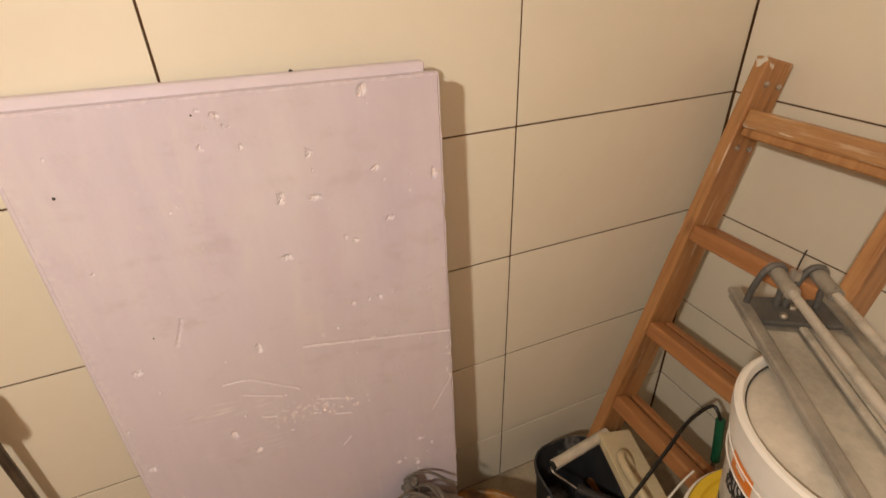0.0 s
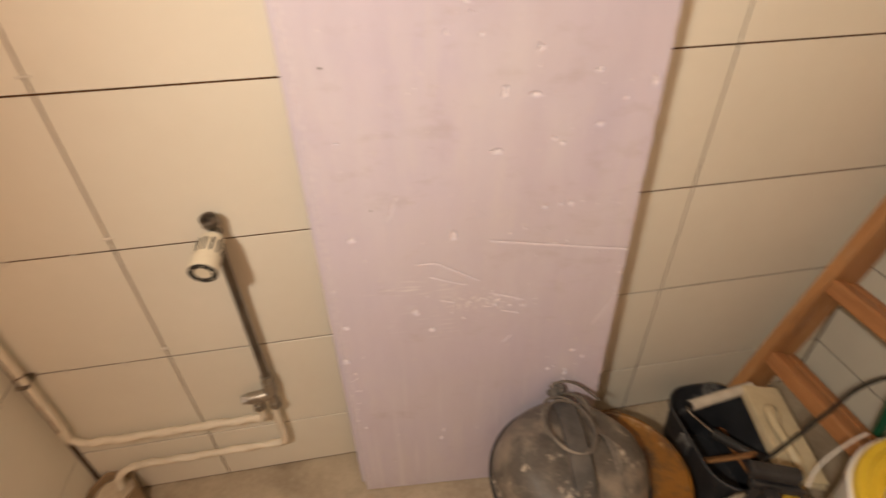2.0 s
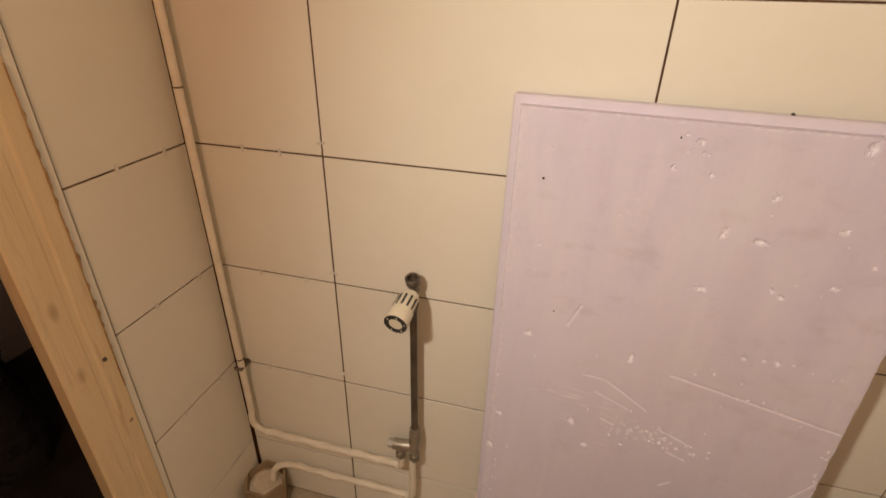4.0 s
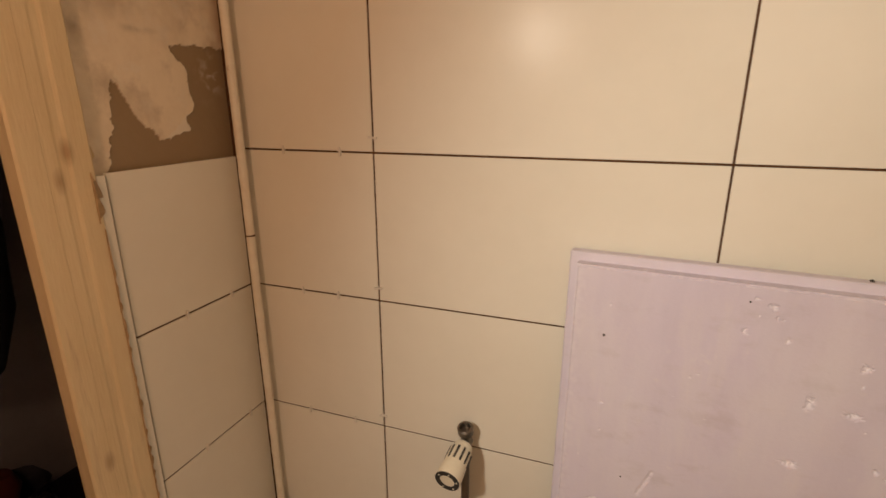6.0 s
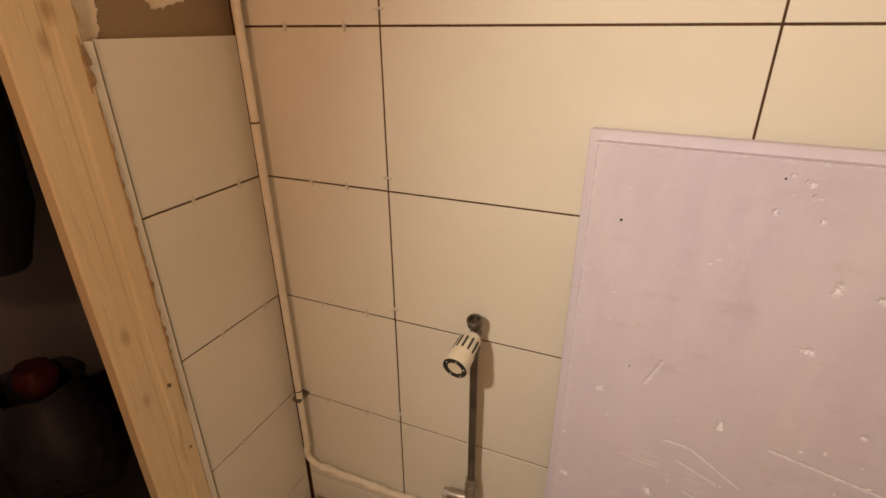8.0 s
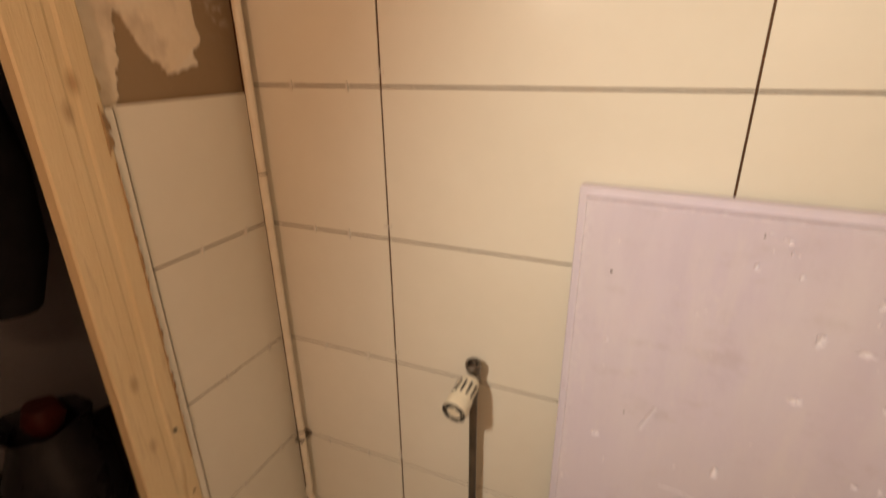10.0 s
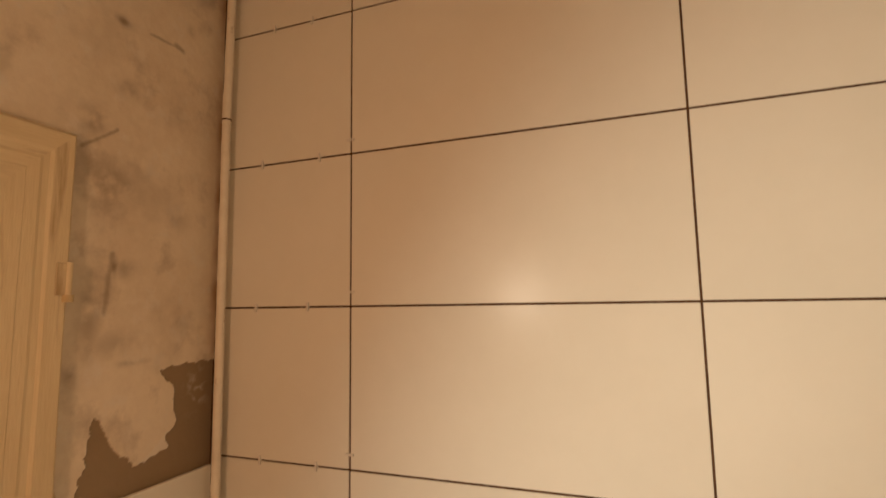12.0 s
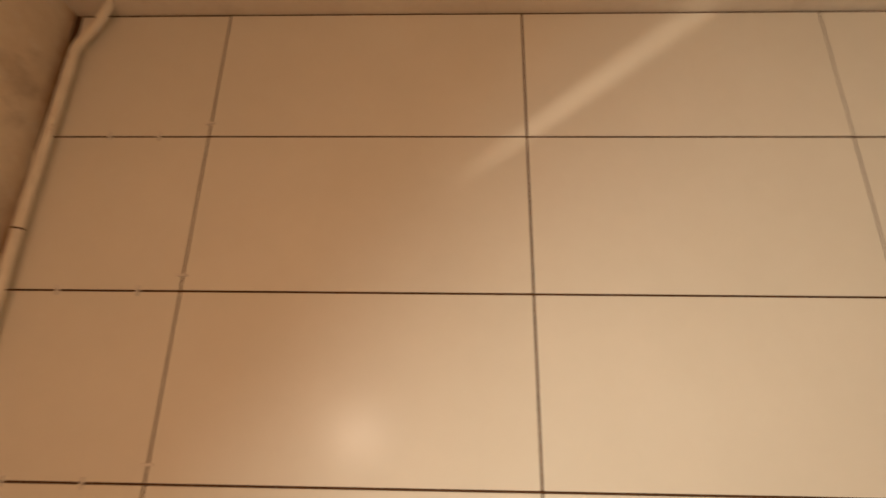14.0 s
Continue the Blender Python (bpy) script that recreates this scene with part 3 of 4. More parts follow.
# six-sided drain box in the corner
drain = thing("drain_stub", "six-sided brown drain collar filled with beige mortar on the floor", "drain", pose(-0.262, -0.060, 0))
bm = bmesh.new()
lathe(bm, [(0.060, 0.0), (0.066, 0.105), (0.058, 0.105), (0.052, 0.075), (0.0, 0.075)], 6)
part("collar", bm, M_BARE, drain, "dark brown six-sided collar")
bm = bmesh.new()
lathe(bm, [(0.050, 0.070), (0.050, 0.086), (0.036, 0.095), (0.018, 0.090), (0.0, 0.093)], 18, 0.05)
part("mortar_fill", bm, M_FLAKE, drain, "lumpy beige mortar fill", smooth=True)

# ---- insulation board ----
def insulation_board():
    """Lap-edged foam board: rear half shifted up and left, front face with dents, gouges and a crease."""
    W, H, T, LAP = 0.607, 1.250, 0.050, 0.015
    rnd = random.Random(4)
    gouges = [(0.277, 1.221, 0.018), (0.283, 1.205, 0.010), (0.246, 1.180, 0.010), (0.340, 1.0865, 0.022), (0.394, 1.1526, 0.012), (0.3915, 1.0795, 0.018),
              (0.507, 1.023, 0.020), (0.4455, 0.993, 0.020), (0.43, 1.002, 0.012), (0.590, 1.090, 0.018), (0.485, 1.235, 0.024), (0.330, 0.983, 0.020),
              (0.493, 1.113, 0.016), (0.425, 0.868, 0.014), (0.455, 0.872, 0.010), (0.475, 0.872, 0.012)]
    gouges += [(0.171, 0.634, 0.026), (0.062, 0.824, 0.012), (0.526, 0.483, 0.014), (0.472, 0.428, 0.018), (0.487, 0.435, 0.012), (0.514, 0.409, 0.018), (0.252, 0.821, 0.016),
               (0.204, 0.584, 0.014), (0.021, 0.607, 0.014), (0.06, 1.015, 0.008), (0.55, 0.46, 0.012), (0.214, 0.204, 0.022), (0.22, 0.235, 0.012), (0.008, 0.51, 0.020)]
    for a, b, sa, sb, n in ((0.31, 0.65, 0.055, 0.020, 34), (0.36, 0.64, 0.03, 0.010, 12), (0.27, 1.205, 0.02, 0.02, 6), (0.47, 0.868, 0.04, 0.006, 8),
                            (0.50, 0.43, 0.03, 0.02, 6), (0.45, 1.06, 0.05, 0.05, 5), (0.60, 0.66, 0.004, 0.05, 10), (0.02, 0.48, 0.012, 0.12, 20), (0.43, 0.80, 0.06, 0.02, 6)):
        for _ in range(n):
            gouges.append((rnd.gauss(a, sa), rnd.gauss(b, sb), rnd.uniform(0.003, 0.007)))
    for _ in range(45):
        gouges.append((rnd.uniform(0.02, 0.59), rnd.uniform(0.05, 1.22), rnd.uniform(0.002, 0.005)))
    creases = [((0.326, 0.801), (0.606, 0.758), 0.0036), ((0.178, 0.759), (0.221, 0.757), 0.0022), ((0.221, 0.757), (0.302, 0.708), 0.0028), ((0.360, 0.530), (0.378, 0.548), 0.003),
               ((0.132, 0.862), (0.150, 0.908), 0.0055), ((0.204, 0.725), (0.270, 0.700), 0.0022), ((0.330, 0.672), (0.396, 0.649), 0.0026), ((0.226, 0.663), (0.250, 0.655), 0.003),
               ((0.355, 0.622), (0.391, 0.612), 0.0026), ((0.557, 0.5575), (0.606, 0.645), 0.0022)]
    nx, nz = 300, 620
    g = np.array(gouges)
    g[:, 2] = np.minimum(g[:, 2] * 0.43, 0.0068)
    us, vs = np.linspace(0, W, nx + 1), np.linspace(0, H, nz + 1)
    U, V = np.meshgrid(us, vs, indexing="ij")
    dent, wear = np.zeros_like(U), np.zeros_like(U)
    jag = np.array([[noise.noise((u * 120, v * 120, 2.0)) for v in vs] for u in us])
    jag2 = np.array([[noise.noise((u * 330, v * 330, 8.0)) for v in vs] for u in us])
    for k, (a, b, r) in enumerate(g):
        d = np.hypot((U - a) * (1 + 0.4 * math.sin(k)), (V - b) * (1 + 0.4 * math.cos(k))) / r + 0.5 * jag + 0.6 * jag2
        f = np.clip(1 - d, 0, 1)
        dent = np.maximum(dent, f * min(0.006, r * 1.25))
        wear = np.maximum(wear, np.clip(f * 1.5, 0, 1))
    for (a, b), (c, d), r in creases:
        L2 = (c - a) ** 2 + (d - b) ** 2
        t = np.clip(((U - a) * (c - a) + (V - b) * (d - b)) / L2, 0, 1)
        dist = np.hypot(U - a - t * (c - a), V - b - t * (d - b)) / (r * 0.75) + 0.35 * jag + 0.5 * jag2
        f = np.clip(1 - dist, 0, 1)
        dent = np.maximum(dent, f * 0.0022)
        wear = np.maximum(wear, np.clip(f * (0.7 + 1.6 * jag2), 0, 0.5))
    scuff = np.exp(-(((U - 0.30) / 0.08) ** 2 + ((V - 0.655) / 0.03) ** 2)) * np.clip(jag * 2.2, 0, 1)
    wear = np.maximum(wear, 0.8 * scuff)
    brush = np.array([[noise.noise((u * 22, v * 160, 5.0)) for v in vs] for u in us])
    smear = np.exp(-(((U - 0.17) / 0.09) ** 2 + ((V - 0.70) / 0.025) ** 2)) + 0.6 * np.exp(-(((U - 0.20) / 0.10) ** 2 + ((V - 0.60) / 0.06) ** 2))
    wear = np.maximum(wear, 0.7 * np.clip(smear, 0, 1) * np.clip(brush * 2.0, 0, 1))
    drift = np.array([[noise.noise((u * 55, v * 4.0, 11.0)) for v in vs] for u in us])
    wear = np.maximum(wear, 0.38 * np.clip(drift * 1.6, 0, 1) * np.clip((0.75 - V) / 0.5, 0, 1))
    wear = np.maximum(wear, np.where(U < 0.03, np.clip((0.03 - U) / 0.03 * (0.32 + 0.35 * jag), 0, 0.4), 0))
    edge = np.minimum.reduce([U, W - U, V, H - V])
    nib = np.array([noise.noise((v * 38, 7.0, 1.0)) for v in vs])[None, :]
    dent += np.where(edge < 0.004, 0.002 + 0.002 * np.abs(jag), 0)
    wear = np.maximum(wear, np.where(edge < 0.005, np.clip(0.1 + 0.5 * jag, 0, 0.3), 0))
    UU = U + LAP
    UU[-1, :] += 0.0025 * nib[0]
    UU[0, :] += 0.0015 * nib[0]
    verts = np.stack([UU, -T + dent, V], -1).reshape(-1, 3).tolist()
    idx = lambda i, j: i * (nz + 1) + j
    faces = [(idx(i, j), idx(i + 1, j), idx(i + 1, j + 1), idx(i, j + 1)) for i in range(nx) for j in range(nz)]
    rim = [idx(i, 0) for i in range(nx + 1)] + [idx(nx, j) for j in range(1, nz + 1)] + [idx(i, nz) for i in range(nx - 1, -1, -1)] + [idx(0, j) for j in range(nz - 1, 0, -1)]
    base = len(verts)
    for i in rim:
        x, y, z = verts[i]
        verts.append((x, -T / 2, z))
    n = len(rim)
    faces += [(rim[(k + 1) % n], rim[k], base + k, base + (k + 1) % n) for k in range(n)]
    faces.append([base + k for k in range(n)])
    b = len(verts)
    back = bmesh.new()
    box(back, 0.0, W - 0.001, -T / 2, 0.0, 0.002, H + LAP, 0.002)
    back.verts.ensure_lookup_table()
    back.verts.index_update()
    verts += [tuple(v.co) for v in back.verts]
    faces += [[b + v.index for v in f.verts] for f in back.faces]
    back.free()
    me = bpy.data.meshes.new("insulation_board")
    me.from_pydata(verts, [], faces)
    att = me.attributes.new("wear", "FLOAT", "POINT")
    vals = np.zeros(len(verts), dtype=np.float32)
    vals[: wear.size] = wear.reshape(-1)
    vals[wear.size:] = 0.25
    att.data.foreach_set("value", vals)
    me.materials.append(M_XPS)
    me.update()
    return me


board = tagged(new("insulation_board", insulation_board()), "lilac foam insulation board with dents and dust leaning on tiles", "board")
for u, v, r in ((0.068, 1.136, 0.0022), (0.118, 0.885, 0.0013), (0.262, 1.225, 0.0014)):
    part("speck", lathe(bmesh.new(), [(0, 0.0012), (r, 0.0006), (r * 1.1, -0.001)], 10), M_INK, board, "dark speck", m=pose(u, -0.0502, v, 90, 0, 0))
bm = bmesh.new()
bmesh.ops.create_icosphere(bm, subdivisions=2, radius=0.0032)
for q in bm.verts:
    q.co *= 1 + 0.5 * noise.noise(q.co * 300)
part("crumb", bm, M_INK, board, "dark crumb on the top edge", m=pose(0.405, -0.012, 1.2655))
board.matrix_basis = pose(0.383, -0.0135, 0.0, 0, 0, -4.2) @ pose(0, -0.058, 0, -2.7, 0, 0)

# ---- door frame and the dark hall behind ----
door_frame = tagged(new("door_1"), "pale varnished pine door frame with knots and a hinge", "door frame", kind="structure")


# section of the casing: distance in from its outer edge, and height over the plaster; the last points turn into the reveal
SECTION = [(0.0, -0.002), (0.0, 0.016), (0.005, 0.021), (0.034, 0.022), (0.039, 0.0195), (0.048, 0.0195), (0.053, 0.021), (0.070, 0.021), (0.071, 0.0218), (0.103, 0.0218),
           (0.1065, 0.019), (0.1065, -0.005), (0.060, -0.007), (0.056, -0.098), (0.040, -0.098), (0.040, -0.002)]
CY, CZ = -0.3165, 1.995


def swept(rings_at):
    bm = bmesh.new()
    rings = [[bm.verts.new(p) for p in ring] for ring in rings_at]
    for a, b in zip(rings, rings[1:]):
        for i in range(len(a)):
            j = (i + 1) % len(a)
            bm.faces.new((a[i], a[j], b[j], b[i]))
    bm.faces.new(rings[0])
    bm.faces.new(rings[-1])
    return bm


part("jamb", swept([[(PX + h, CY - d + 0.0012 * noise.noise((k * 0.33, d * 30, 2)), (CZ - d) * k / 24) for d, h in SECTION] for k in range(25)]), M_PINE, door_frame)
part("head_casing", swept([[(PX + h, CY - d if k == 0 else CY - 0.12 - 0.10 * k, CZ - 0.0005 - d) for d, h in SECTION] for k in range(9)]), M_PINEHEAD, door_frame)
part("jamb", box(bmesh.new(), PX - 0.10, PX + 0.022, DOOR_Y1 - 0.09, DOOR_Y1, 0, DOOR_Z, 0.003), M_PINE, door_frame)
hinge = part("hinge", rod(bmesh.new(), (PX + 0.021, -0.3185, 1.738), (PX + 0.021, -0.3185, 1.788), 0.0055, 12), M_PINE, door_frame, "small painted steel hinge", smooth=True)
part("hinge_leaf", box(bmesh.new(), PX + 0.0215, PX + 0.0235, -0.338, -0.3185, 1.737, 1.787, 0.001), M_PINE, hinge)
part("hinge_pin", rod(bmesh.new(), (PX + 0.022, -0.3185, 1.727), (PX + 0.022, -0.3185, 1.738), 0.008, 12), M_OLDFILL, hinge, "worn pin end", smooth=True)
part("nail_head", rod(bmesh.new(), (PX + 0.0225, -0.342, 0.785), (PX + 0.0255, -0.342, 0.785), 0.004, 10), M_DARKSTEEL, door_frame)
def crumbly_bead(z0, z1, y0, y1, x0, steps, seed, scale):
    """Ragged bead of dried filler along the casing: a strip whose edges wander."""
    bm = bmesh.new()
    rows = []
    for i in range(steps + 1):
        f = i / steps
        z = z0 + (z1 - z0) * f
        w = max(0.05, 0.5 + 1.1 * noise.noise((seed, z * scale, 0.3))) * min(1, 6 * f, 6 * (1 - f) + 0.05)
        h = 0.002 + 0.003 * abs(noise.noise((seed + 4, z * scale * 1.7, 0)))
        rows.append([bm.verts.new(p) for p in ((x0, y0, z), (x0 + h, y0 + 0.001, z), (x0 + h * 0.8, y0 + (y1 - y0) * w * 0.7, z), (x0, y0 + (y1 - y0) * w, z))])
    for a, b in zip(rows, rows[1:]):
        for k in range(3):
            bm.faces.new((a[k], a[k + 1], b[k + 1], b[k]))
    return bm


part("dried_filler", crumbly_bead(1.320, 1.400, -0.3280, -0.3150, PX + 0.0215, 70, 2.0, 55), M_FILLER, door_frame, "crumbling brown filler along the casing", smooth=True)
part("dried_filler", crumbly_bead(0.70, 1.31, -0.3225, -0.3160, PX + 0.0215, 190, 9.0, 75), M_FILLER, door_frame, "crumbling brown filler along the casing", smooth=True)
part("old_filler", crumbly_bead(1.394, 1.480, -0.3200, -0.300, PX + 0.001, 40, 5.0, 40), M_OLDFILL, wall_left, "smear of ochre filler beside the casing")
part("old_filler", crumbly_bead(1.47, 1.97, -0.3200, -0.308, PX + 0.001, 160, 7.0, 45), M_OLDFILL, wall_left, "smear of ochre filler beside the casing")
part("adhesive_bed", box(bmesh.new(), PX, X0 - 0.0025, -0.3045, -0.004, 0.0, 1.390), M_JOINT, wall_left, "dark tile adhesive")
part("edge_strip", box(bmesh.new(), PX, X0 + 0.006, -0.3175, -0.3024, 0, 1.392, 0.001), M_TILE, wall_left, "narrow pale filler strip beside the tiles")

for y, z, w, h, k in ((-0.322, 1.372, 0.004, 0.012, 1), (-0.335, 0.62, 0.004, 0.004, 5)):
    part("dirt_mark", ragged(bmesh.new(), [(y - w, z - h), (y + w, z - h), (y + w * 0.6, z + h), (y - w * 0.7, z + h)], PX + 0.0232, 0.0006, 0.005, 20 + k, 0.002), M_BARE, door_frame)
HX = PX - 0.10
for name, dims in (("wall_hall_west", (-1.75, -1.65, -2.0, 1.2, 0, 2.6)), ("wall_hall_north", (-1.65, HX, 1.1, 1.2, 0, 2.6)), ("wall_hall_south", (-1.65, HX, -2.0, -1.9, 0, 2.6)),
                   ("ceiling_hall", (-1.75, HX, -2.0, 1.2, 2.6, 2.7)), ("wall_hall_east", (HX - 0.01, HX, -0.345, 1.1, 0, 2.6))):
    tagged(new(name, mesh_of(name, box(bmesh.new(), *dims), M_HALL)), "dark grey painted surface of an unlit hall", name.split("_")[0], kind="structure")
tagged(new("floor_hall", mesh_of("floor_hall", box(bmesh.new(), -1.75, X0 - 0.15, -2.0, 1.2, -0.12, -0.001), M_HALLFLOOR)), "hall floor coloured near black for the hall's shade", "floor", kind="structure")

coat = thing("hanging_coat", "black coat hanging on a dark hall wall", "coat", pose(-1.18, -0.185, 0))
bm = bmesh.new()
lathe(bm, [(0.0, 0.78), (0.10, 0.80), (0.15, 0.95), (0.16, 1.2), (0.14, 1.45), (0.08, 1.56), (0.0, 1.58)], 20, 0.15)
part("coat_body", bm, M_CLOTH, coat, smooth=True)
part("hook", rod(bmesh.new(), (0, 0, 1.57), (0, 0, 1.64), 0.006), M_DARKSTEEL, coat)
part("hook_rail", box(bmesh.new(), -0.02, 0.02, -0.02, 1.283, 1.64, 1.70, 0.004), M_CLOTH, coat)

bag = thing("plastic_bag", "crumpled grey plastic bag with a red scarf in a dark hall", "bag", pose(-1.16, -0.195, 0.0))
bm = bmesh.new()
lathe(bm, [(0.0, 0.0), (0.13, 0.0), (0.16, 0.1), (0.15, 0.25), (0.11, 0.38), (0.12, 0.42)], 24, 0.12)
for v in bm.verts:
    v.co += Vector((noise.noise(v.co * 14), noise.noise(v.co * 14 + Vector((5, 0, 0))), 0)) * 0.02
part("bag_skin", bm, M_BAG, bag, smooth=True)
bm = bmesh.new()
lathe(bm, [(0.0, 0.38), (0.045, 0.385), (0.060, 0.43), (0.045, 0.475), (0.0, 0.485)], 20, 0.15)
part("red_scarf", bm, M_RED, bag, "dull red fabric", smooth=True)

# ---- work lamp that lights the room ----
lamp = thing("work_lamp", "small metal work lamp hanging by its cable", "lamp", look(LAMP, LAMP_AIM))
bm = bmesh.new()
lathe(bm, [(0.020, 0.095), (0.028, 0.09), (0.032, 0.05), (0.075, 0.03), (0.077, 0.03), (0.034, 0.052), (0.030, 0.094), (0.0, 0.10)], 32)
part("reflector", bm, M_STEEL, lamp, smooth=True)
bm = bmesh.new()
tube(bm, smooth_line([LAMP[:2] + (2.60,), (0.08, -1.15, 2.2), (0.06, -1.16, 1.85), (0.045, -1.155, 1.80)], 8), 0.004, 8)
part("lamp_cable", bm, M_RUBBER, lamp, m=lamp.matrix_basis.inverted())

# two unseen plates added to mask the streak's spot down to a line
out = (slit_aim - STREAK_FROM).normalized()
across = ray_a.cross(ray_b).normalized()
across = (across - out * across.dot(out)).normalized()
along = across.cross(out)
MASK_POSE = Matrix((along, across, out)).transposed().to_4x4()
MASK_POSE.translation = STREAK_FROM + out * 0.035
for lo, hi in ((0.0003, 0.028), (-0.028, -0.0003)):
    part("vent_plate", box(bmesh.new(), -0.03, 0.03, lo, hi, -0.0004, 0.0004), M_STEEL, lamp, m=lamp.matrix_basis.inverted() @ MASK_POSE)

# ---- wooden ladder ----
ladder = thing("wooden_ladder", "orange varnished wooden ladder with paint splashes leaning on tiles", "ladder")
FX, FS = 1.384, 0.264          # front edge at the floor, and its slope
PITCH = math.degrees(math.atan(FS))
LM = pose(FX, 0, 0, 0, PITCH, 0)
STL = 1.255


def stile_mesh(y0, y1):
    bm = bmesh.new()
    box(bm, 0.0, 0.096, y0, y1, 0.02, STL, 0.004, 2)
    for v in bm.verts:
        if v.co.z > STL - 0.02:
            v.co.x = 0.048 + (v.co.x - 0.048) * 0.88
        if v.co.z < 0.03:
            v.co.z += v.co.x * -FS
    return bm


for y0, y1 in ((-0.132, -0.102), (-0.474, -0.444)):
    st = part("stile", stile_mesh(y0, y1), M_LADDER, ladder, m=LM)
    yy = y0 - 0.001 if y0 > -0.3 else y1 + 0.001
    for zz in (1.205, 1.070):
        for xx in (0.030, 0.072):
            bolt = part("bolt", lathe(bmesh.new(), [(0, 0.0045), (0.004, 0.004), (0.0062, 0.002), (0.0066, -0.002)], 12), M_ROD, st, "steel bolt", smooth=True,
                        m=pose(xx, yy, zz, 90 if y0 > -0.3 else -90, 0, 0))
part("rung", box(bmesh.new(), 0.012, 0.080, -0.4445, -0.1315, 1.115, 1.153, 0.006, 2), M_RUNG, ladder, m=LM)
for zz in (0.868, 0.597, 0.352, 0.085):
    part("rung", box(bmesh.new(), 0.006, 0.046, -0.4445, -0.1315, zz - 0.022, zz + 0.018, 0.006, 2), M_RUNGLOW, ladder, m=LM)
    part("rear_rung", box(bmesh.new(), 0.066, 0.092, -0.4445, -0.1315, zz - 0.020, zz + 0.012, 0.005, 2), M_RUNGLOW, ladder, m=LM)
part("rung_plate", box(bmesh.new(), 0.014, 0.076, -0.44, -0.136, 1.097, 1.1155, 0.003), M_LADDER, ladder, m=LM)
bm = bmesh.new()
bmesh.ops.create_icosphere(bm, subdivisions=3, radius=0.03)
for v in bm.verts:
    v.co = Vector((v.co.x * 0.62, v.co.y * 0.53, v.co.z * 0.5)) * (1 + 0.45 * noise.noise(v.co * 45) + 0.15 * noise.noise(v.co * 140))
part("paint_splash", bm, M_SPACER, ladder, "white paint splash", smooth=True, m=LM @ pose(0.022, -0.117, 1.243))

# ---- buckets ----
def bucket(bm_profile, seg=64):
    return lathe(bmesh.new(), bm_profile, seg)


low = thing("lower_bucket", "white plastic bucket with a yellow lid standing on the floor", "bucket", pose(1.410, -0.645, 0))
part("tub", bucket([(0.0, 0.0), (0.150, 0.0), (0.153, 0.01), (0.174, 0.46), (0.179, 0.465), (0.182, 0.475), (0.182, 0.49), (0.176, 0.492), (0.172, 0.47), (0.0, 0.46)]), M_WHITEPL, low, smooth=True)
part("lid", bucket([(0.1735, 0.475), (0.176, 0.500), (0.172, 0.508), (0.158, 0.508), (0.154, 0.500), (0.140, 0.500), (0.136, 0.506), (0.10, 0.506), (0.0, 0.504)]), M_YELLOW, low, "yellow ribbed plastic lid", smooth=True)
part("handle", tube(bmesh.new(), smooth_line([(-0.009, 0.203, 0.478), (-0.043, 0.197, 0.472), (-0.094, 0.185, 0.455), (-0.127, 0.173, 0.435), (-0.14, 0.16, 0.4)], 8), 0.0021, 8), M_WHITEPL, low, "thin white wire handle", smooth=True)

up_b = thing("primer_bucket", "dusty white primer bucket with an orange label and black print", "bucket", pose(1.368, -0.668, 0.508))
HB, RB, RT = 0.352, 0.126, 0.162
part("tub", bucket([(0.0, 0.0), (RB - 0.004, 0.0), (RB, 0.006), (RT - 0.004, HB - 0.055), (RT + 0.001, HB - 0.053), (RT + 0.001, HB - 0.030), (RT - 0.006, HB - 0.028), (RT - 0.012, HB - 0.02)]), M_WHITEPL, up_b, smooth=True)
lid = part("lid", bucket([(RT + 0.001, HB - 0.028), (RT + 0.006, HB - 0.026), (RT + 0.007, HB - 0.004), (RT + 0.003, HB), (RT - 0.003, HB), (RT - 0.007, HB - 0.005), (RT - 0.009, HB - 0.013)]), M_WHITEPL, up_b, "white snap-on lid rim", smooth=True)
part("lid_panel", bucket([(RT - 0.0085, HB - 0.015), (RT - 0.02, HB - 0.0105), (0.06, HB - 0.010), (0.0, HB - 0.009)]), M_DUSTLID, lid, "lid panel under grey dust", smooth=True)


# thin black ring where the lid panel meets the rim
part("seam", tube(bmesh.new(), [((RT - 0.0088) * math.cos(a), (RT - 0.0088) * math.sin(a), HB - 0.0115) for a in np.linspace(0, 2 * math.pi, 90, endpoint=False)], 0.0018, 6, closed=True), M_INK, lid, "dark line inside the rim")
for zz, rr in ((HB - 0.072, RT - 0.0035), (HB - 0.100, RT - 0.0062)):
    part("rib", tube(bmesh.new(), [(rr * math.cos(a), rr * math.sin(a), zz) for a in np.linspace(0, 2 * math.pi, 90, endpoint=False)], 0.0013, 6, closed=True), M_WHITEPL, up_b)


def radius_at(z):
    return RB + (RT - 0.004 - RB) * (z - 0.006) / (HB - 0.061)


def wrap(bm, lift=0.0012):
    """Bend a flat drawing (x along the wall to the right, z up) on to the bucket's side, centred on its printed face."""
    face = math.atan2(-0.598 + 0.668, 1.218 - 1.368)
    for v in bm.verts:
        s, z, d = v.co.x, v.co.y, v.co.z
        r = radius_at(z)
        a = face + s / r
        v.co = Vector(((r + lift + d) * math.cos(a), (r + lift + d) * math.sin(a), z))
    return bm


